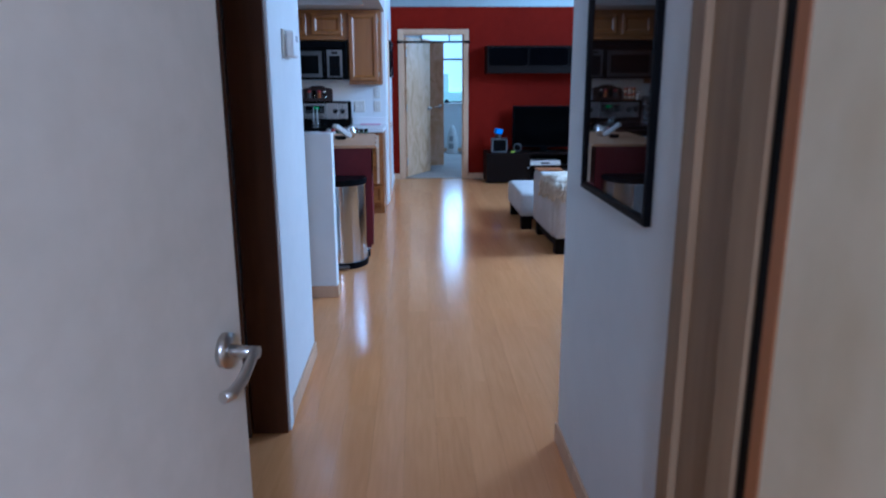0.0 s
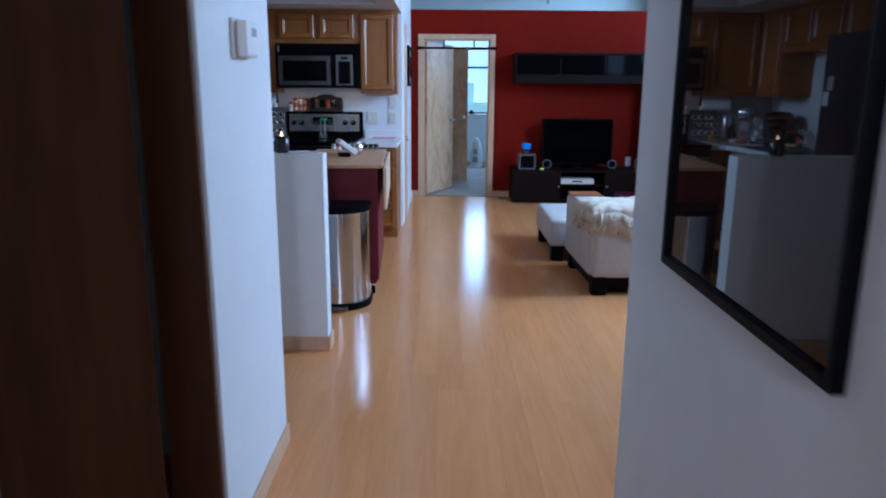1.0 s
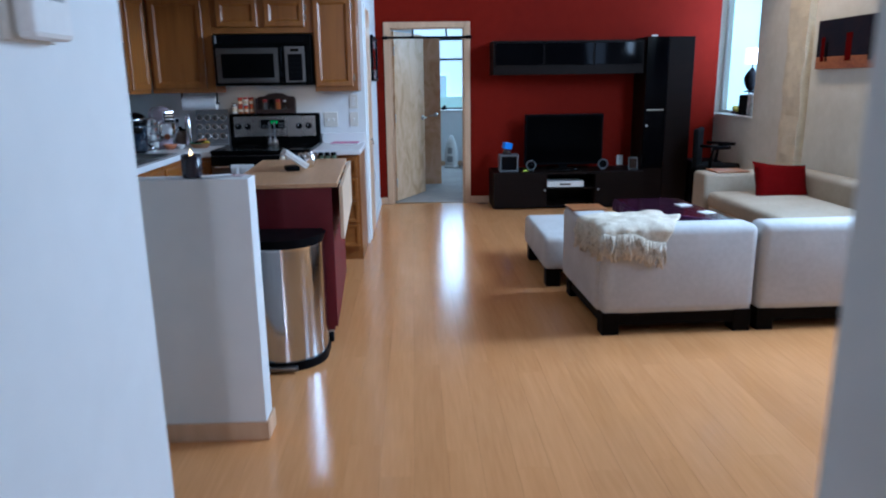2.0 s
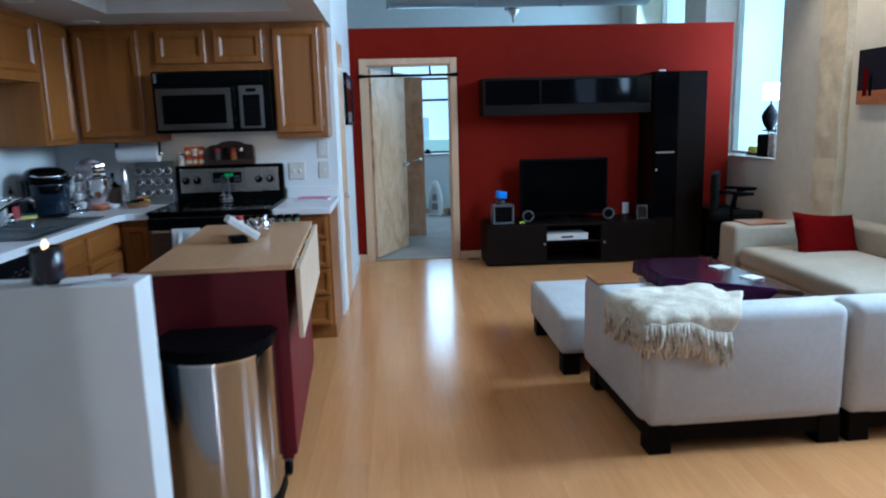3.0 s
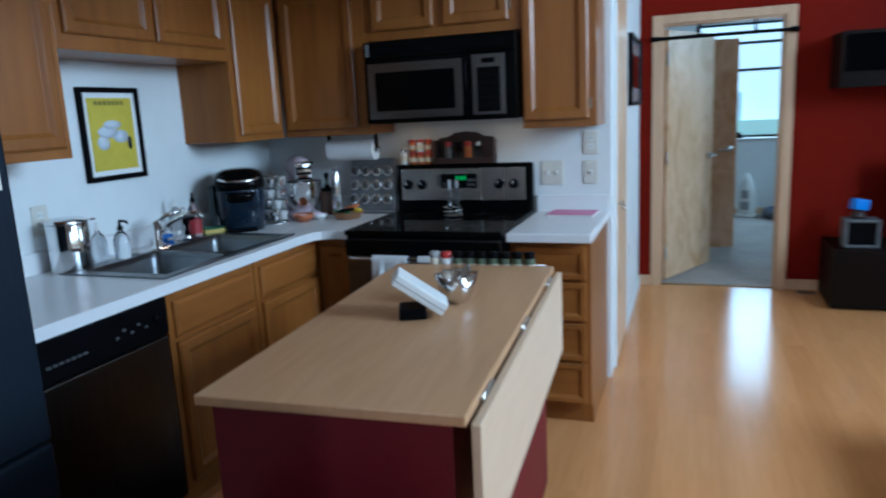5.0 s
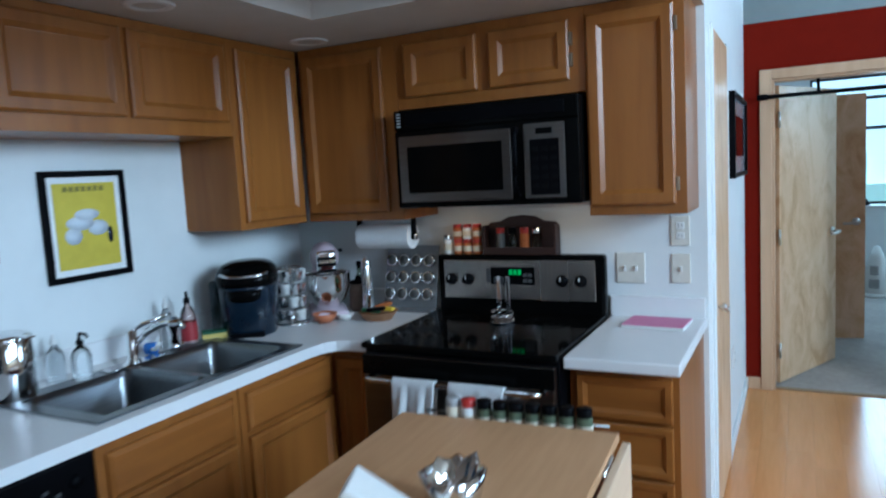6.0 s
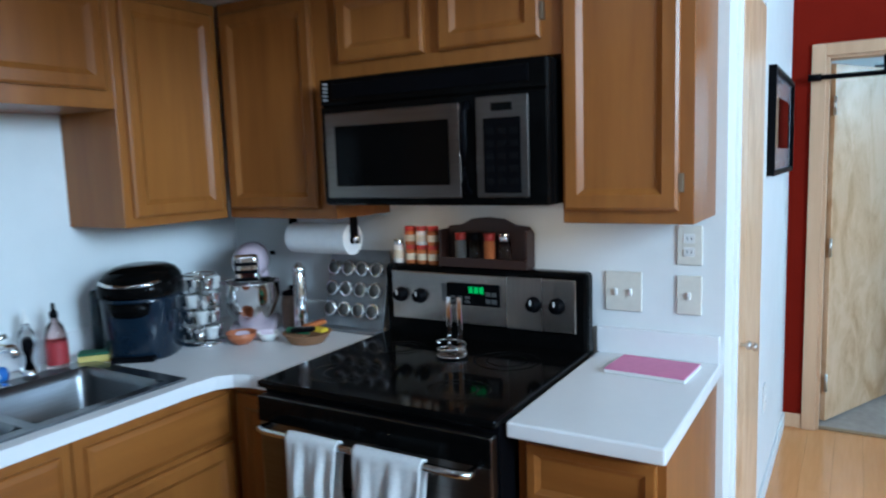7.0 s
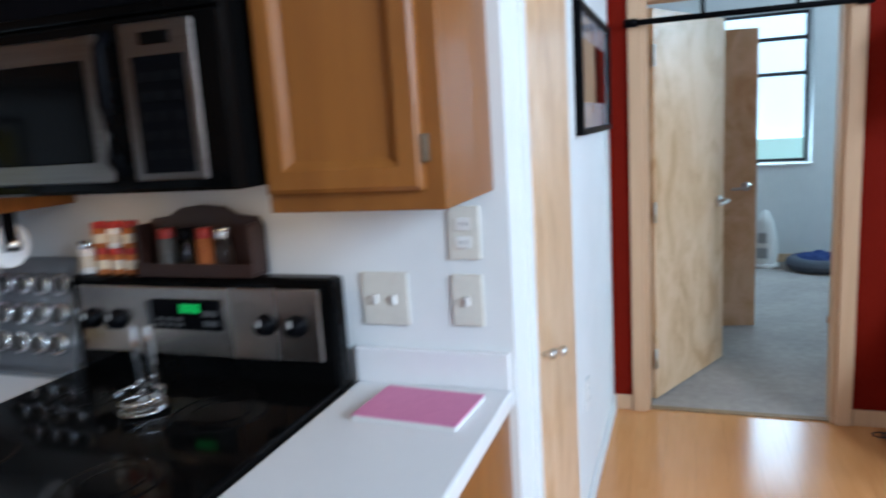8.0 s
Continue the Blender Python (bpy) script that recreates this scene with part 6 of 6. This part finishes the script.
tray(1.405, 7.095, 0.5935, 1.5, 0.23, 0.195)
tray(3.12, 8.845, 0.586, 0, 0.30, 0.24)


def cushion(name, label, m, w, h, t, mat, n=18):
    c_ = thing(name, label, "cushion")
    c_.matrix_world = m
    bm = bmesh.new()
    for side in (-1, 1):
        g = []
        for j in range(n + 1):
            row = []
            for i in range(n + 1):
                u, v = i / n * 2 - 1, j / n * 2 - 1
                pin = 1 - 0.10 * (1 - u * u) * abs(v) ** 3 - 0.10 * (1 - v * v) * abs(u) ** 3
                e = max(0, (1 - u ** 4)) ** 0.5 * max(0, (1 - v ** 4)) ** 0.5
                row.append(bm.verts.new((u * w / 2 * (1 - 0.10 * (1 - v * v) * abs(u) ** 3), side * (t / 2) * e + 0.006 * noise.noise(Vector((u * 2.5, v * 2.5, side))), v * h / 2 * (1 - 0.10 * (1 - u * u) * abs(v) ** 3))))
            g.append(row)
        for j in range(n):
            for i in range(n):
                q = (g[j][i], g[j][i + 1], g[j + 1][i + 1], g[j + 1][i])
                bm.faces.new(q if side < 0 else q[::-1]).smooth = True
    bmesh.ops.remove_doubles(bm, verts=bm.verts, dist=0.0005)
    part("cover", bm, mat, c_)


cushion("red_cushion", "dark red square cushion on the sofa by the side wall", pose(3.395, 8.42, 0.535, -22, 6, 10), 0.53, 0.345, 0.13, M_redcloth)
for cx, cy, r_ in ((2.385, 7.95, 12), (2.435, 7.63, 20)):
    k = thing("coaster", "square white coaster on the coffee table", "coaster", cx, cy, 0.4440, r_, "coasters")
    part("tile", box(-0.05, 0.05, -0.05, 0.05, 0, 0.006, 0.001), M_white, k)
    part("print_patch", box(-0.02, 0.02, -0.02, 0.02, 0.0061, 0.0068), M_blobs, k)

# fringed throw over the corner of the sofa
th = thing("throw_blanket", "cream wool throw with long fringe over the sofa corner", "blanket", 1.322, 6.318, 0.0, 1.5)
TH = random.Random(11)
def drape(s, t_):
    """s: metres in from the left face, t_: metres in from the back face; negative hangs down."""
    ov_s, ov_t = max(0, -s), max(0, -t_)
    top = 0.638 if t_ < 0.22 else 0.638 - min(1, (t_ - 0.22) / 0.10) * 0.028
    w = 0.016 * noise.noise(Vector((s * 6, t_ * 6, 1))) + 0.009 * noise.noise(Vector((s * 15, t_ * 15, 4))) + 0.006
    x = max(s, -0.016) + (0.010 * noise.noise(Vector((t_ * 16, ov_s * 5, 2))) - 0.012 if s < 0 else 0)
    y = max(t_, -0.014) + (0.012 * noise.noise(Vector((s * 16, ov_t * 5, 7))) - 0.012 if t_ < 0 else 0)
    edge = min(max(s, 0), max(t_, 0))
    z = top - 0.018 * math.exp(-edge / 0.03) - ov_s - ov_t + w
    return Vector((x, y, z))


ns, nt = 46, 40
bm = bmesh.new()
g = []
for j in range(nt + 1):
    row = []
    for i in range(ns + 1):
        u, v = i / ns, j / nt
        hang_t = 0.020 + 0.070 * u + 0.010 * math.sin(u * 9)
        hang_s = 0.045
        s = -hang_s + u * (0.33 + hang_s + 0.17 * min(1, v * 2.0))
        q = -hang_t + v * (0.50 + hang_t)
        row.append(bm.verts.new(drape(s, q)))
    g.append(row)
for j in range(nt):
    for i in range(ns):
        bm.faces.new((g[j][i], g[j][i + 1], g[j + 1][i + 1], g[j + 1][i])).smooth = True
hem = [v.co.copy() for v in g[0]] 
side = [r_[0].co.copy() for r_ in g]
o = part("cloth", bm, M_throw, th)
o.modifiers.new("thickness", "SOLIDIFY").thickness = 0.010
fr = bmesh.new()
def strand(p, out, L):
    a = p + out * 0.004 + Vector((0, 0, 0.012))
    pts = [a, a + Vector((TH.uniform(-0.008, 0.008), 0, -L * 0.35)) + out * 0.010, a + Vector((TH.uniform(-0.014, 0.014), 0, -L * 0.7)) + out * 0.008, a + Vector((TH.uniform(-0.018, 0.018), 0, -L)) + out * 0.006]
    tube(pts, TH.uniform(0.0042, 0.0068), 5, fr)


for k_ in range(len(hem) - 1):
    for f_ in (0.15, 0.65):
        strand(hem[k_].lerp(hem[k_ + 1], f_), Vector((0, -1, 0)), TH.uniform(0.10, 0.150))
for k_ in range(0, int(len(side) * 0.9)):
    for f_ in (0.2, 0.7):
        strand(side[k_].lerp(side[k_ + 1], f_), Vector((-1, 0, 0)), TH.uniform(0.10, 0.15))
tagged(part("fringe", fr, M_throw, th, "long knotted cream fringe"), kind="stuff")

# canvas on the side wall, things in the window alcove
M_night = mk("dark_painted_canvas", (0.008, 0.010, 0.020), (0.018, 0.012, 0.018), 5, 0.7, spec=0.1)
M_sunset = mk("orange_painted_canvas", (0.40, 0.14, 0.05), (0.22, 0.06, 0.03), 5, 0.6)
k = thing("canvas_painting", "dark canvas painting with an orange lower band", "painting", X1 - 0.001, 8.30, 1.47, -90)
part("canvas", box(-0.52, 0.52, -0.04, 0, 0.10, 0.40, 0.003), M_night, k)
part("lower_band", box(-0.52, 0.52, -0.040, 0, 0.0, 0.0995, 0.003), M_sunset, k)
for i, (a, b_, h_) in enumerate(((-0.45, -0.40, 0.20), (-0.38, -0.35, 0.16), (-0.10, -0.02, 0.22), (0.2, 0.26, 0.18))):
    part("painted_patch", box(a, b_, -0.0425, -0.040, 0.06, 0.06 + h_), M_redcloth if i % 2 == 0 else M_blackp, k)
ZS = 1.0005
k = thing("shoe", "yellow and black sports shoe on the window sill", "shoe", 4.02, 10.70, ZS, 80, "shoes on the sill")
M_shoe = mk("yellow_mesh", (0.55, 0.50, 0.05), (0.40, 0.36, 0.03), 10, 0.7)
def shoe(k):
    part("sole", soft_box(-0.13, 0.13, -0.042, 0.042, 0, 0.028, 0.012), M_blackp, k)
    bm = soft_box(-0.125, 0.115, -0.038, 0.038, 0.022, 0.09, 0.03)
    for v in bm.verts:
        if v.co.z > 0.05 and v.co.x < 0.02:
            v.co.z -= 0.03 * min(1, (0.02 - v.co.x) / 0.12)
    part("upper", bm, M_shoe, k)
    part("laces", box(-0.05, 0.02, -0.012, 0.012, 0.066, 0.080, 0.004), M_blackp, k)


shoe(k)
copy_thing(k, pose(4.04, 10.58, ZS, 0, 0, 95))
k = thing("black_case", "black equipment case on the window sill", "case", 4.02, 10.36, ZS, 10)
part("case", box(-0.10, 0.12, -0.10, 0.10, 0, 0.22, 0.012), M_mat, k)
part("handle", tube([(-0.05, 0, 0.22), (-0.05, 0, 0.245), (0.05, 0, 0.245), (0.05, 0, 0.22)], 0.007), M_blackp, k)
k = thing("desk_lamp", "table lamp with white drum shade, glow added, and black foot", "lamp", 4.03, 10.44, ZS + 0.247, 30)
part("base", lathe([(0, 0), (0.07, 0), (0.065, 0.015), (0, 0.018)], 20), M_blackp, k)
part("foot", lathe([(0.03, 0.016), (0.060, 0.05), (0.085, 0.10), (0.095, 0.15), (0.070, 0.20), (0.030, 0.245), (0.016, 0.262), (0, 0.264)], 20, pose(0, 0, 0, 0, 0, 0) @ Matrix.Diagonal((1, 0.8, 1, 1))), M_blackp, k, smooth=True)
part("stem", tube([(0, 0, 0.255), (0, 0, 0.33)], 0.008), M_blackp, k)
# glow added so the shade stays whiter than the sky behind it
part("shade", lathe([(0.085, 0.30), (0.078, 0.47), (0.075, 0.47), (0.082, 0.30), (0.085, 0.30)], 24), glow("lit_white_shade", (1.0, 0.99, 0.97), 1.6), k, "white drum shade")
k = thing("patterned_bag", "black and white patterned bag on the window sill", "bag", 3.96, 10.15, ZS, 0)
M_pattern = mk("black_white_cloth", (0.60, 0.58, 0.55), (0.02, 0.02, 0.022), 16, 0.8)
part("bag", soft_box(-0.07, 0.08, -0.06, 0.07, 0, 0.24, 0.03), M_pattern, k)
part("strap", tube([(-0.03, 0, 0.23), (-0.03, 0, 0.30), (0.03, 0, 0.30), (0.03, 0, 0.23)], 0.006), M_blackp, k)

# unseen fluorescent fixture added in the kitchen ceiling recess as fill
l = thing("kitchen_ceiling_light", "unseen long white fluorescent fixture added in the ceiling recess", "ceiling light", -0.82, 6.95, 2.45)
part("housing", box(-0.14, 0.14, -0.62, 0.62, 0.012, 0.07, 0.006), M_white, l)
for sx in (-0.07, 0.07):
    part("lamp_tube", rod((sx, -0.6, 0.0), (sx, 0.6, 0.0), 0.013), glow("cool_tube", (0.85, 0.95, 1.0), 4) if sx < 0 else bpy.data.materials["cool_tube"], l)

# unseen lamp added outside the entrance to brighten the door leaves
l = thing("ceiling_light", "unseen round white pendant added in the corridor as fill light", "ceiling light", 0.3, -0.85, 2.25)
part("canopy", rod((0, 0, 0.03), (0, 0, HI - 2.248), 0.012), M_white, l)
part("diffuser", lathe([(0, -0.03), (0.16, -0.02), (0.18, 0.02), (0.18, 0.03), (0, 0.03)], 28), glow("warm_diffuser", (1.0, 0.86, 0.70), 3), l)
# track spots that wash the side wall
for y in (8.95, 8.2):
    l = thing("track_spot", "small white ceiling spot aimed at the wall", "spotlight", 3.22, y, 3.30, 0, "track spots")
    part("stem", rod((0, 0, 0.08), (0, 0, 0.301), 0.008), M_white, l)
    part("head", lathe([(0.03, 0.10), (0.05, 0.02), (0.046, 0.02), (0.026, 0.095), (0.0, 0.10)], 20, pose(-0.02, 0, 0.0, 0, -12, 0)), M_white, l)

# ---------- floor planks ----------
def plank_mesh(w, l):
    bm = box(-w / 2 + 0.00015, w / 2 - 0.00015, -l / 2 + 0.00015, l / 2 - 0.00015, -0.014, 0.0, 0.0)
    top = [e for e in bm.edges if all(v.co.z > -0.001 for v in e.verts)]
    bmesh.ops.bevel(bm, geom=top, offset=0.0002, segments=1, affect="EDGES")
    me = bpy.data.meshes.new("floor_plank")
    bm.to_mesh(me)
    bm.free()
    me.materials.append(M_floor)
    return me


PW, PL = 0.128, 1.22
plank = plank_mesh(PW, PL)
rng = random.Random(4)
rest = bmesh.new()
count = 0
x = -2.16
while x < 3.85:
    y = -1.1 - rng.random() * PL
    while y < 10.87:
        y0, y1 = max(y, -1.1), min(y + PL, 10.868)
        if y1 - y0 > 0.05:
            cy = (y0 + y1) / 2
            if -0.45 < x < 1.75 and y > 1.0 and y1 - y0 > PL - 0.01 and count < 300:
                o = new("plank", plank)
                o.parent = floor
                o.location = (x + PW / 2, cy, 0.0002 * rng.random())
                count += 1
            else:
                box(x + 0.0003, x + PW - 0.0003, y0 + 0.0003, y1 - 0.0003, -0.014, 0.0, bm=rest)
        y += PL
    x += PW
o = part("floor_planks", rest, M_floor, floor)
tagged(o, kind="stuff")
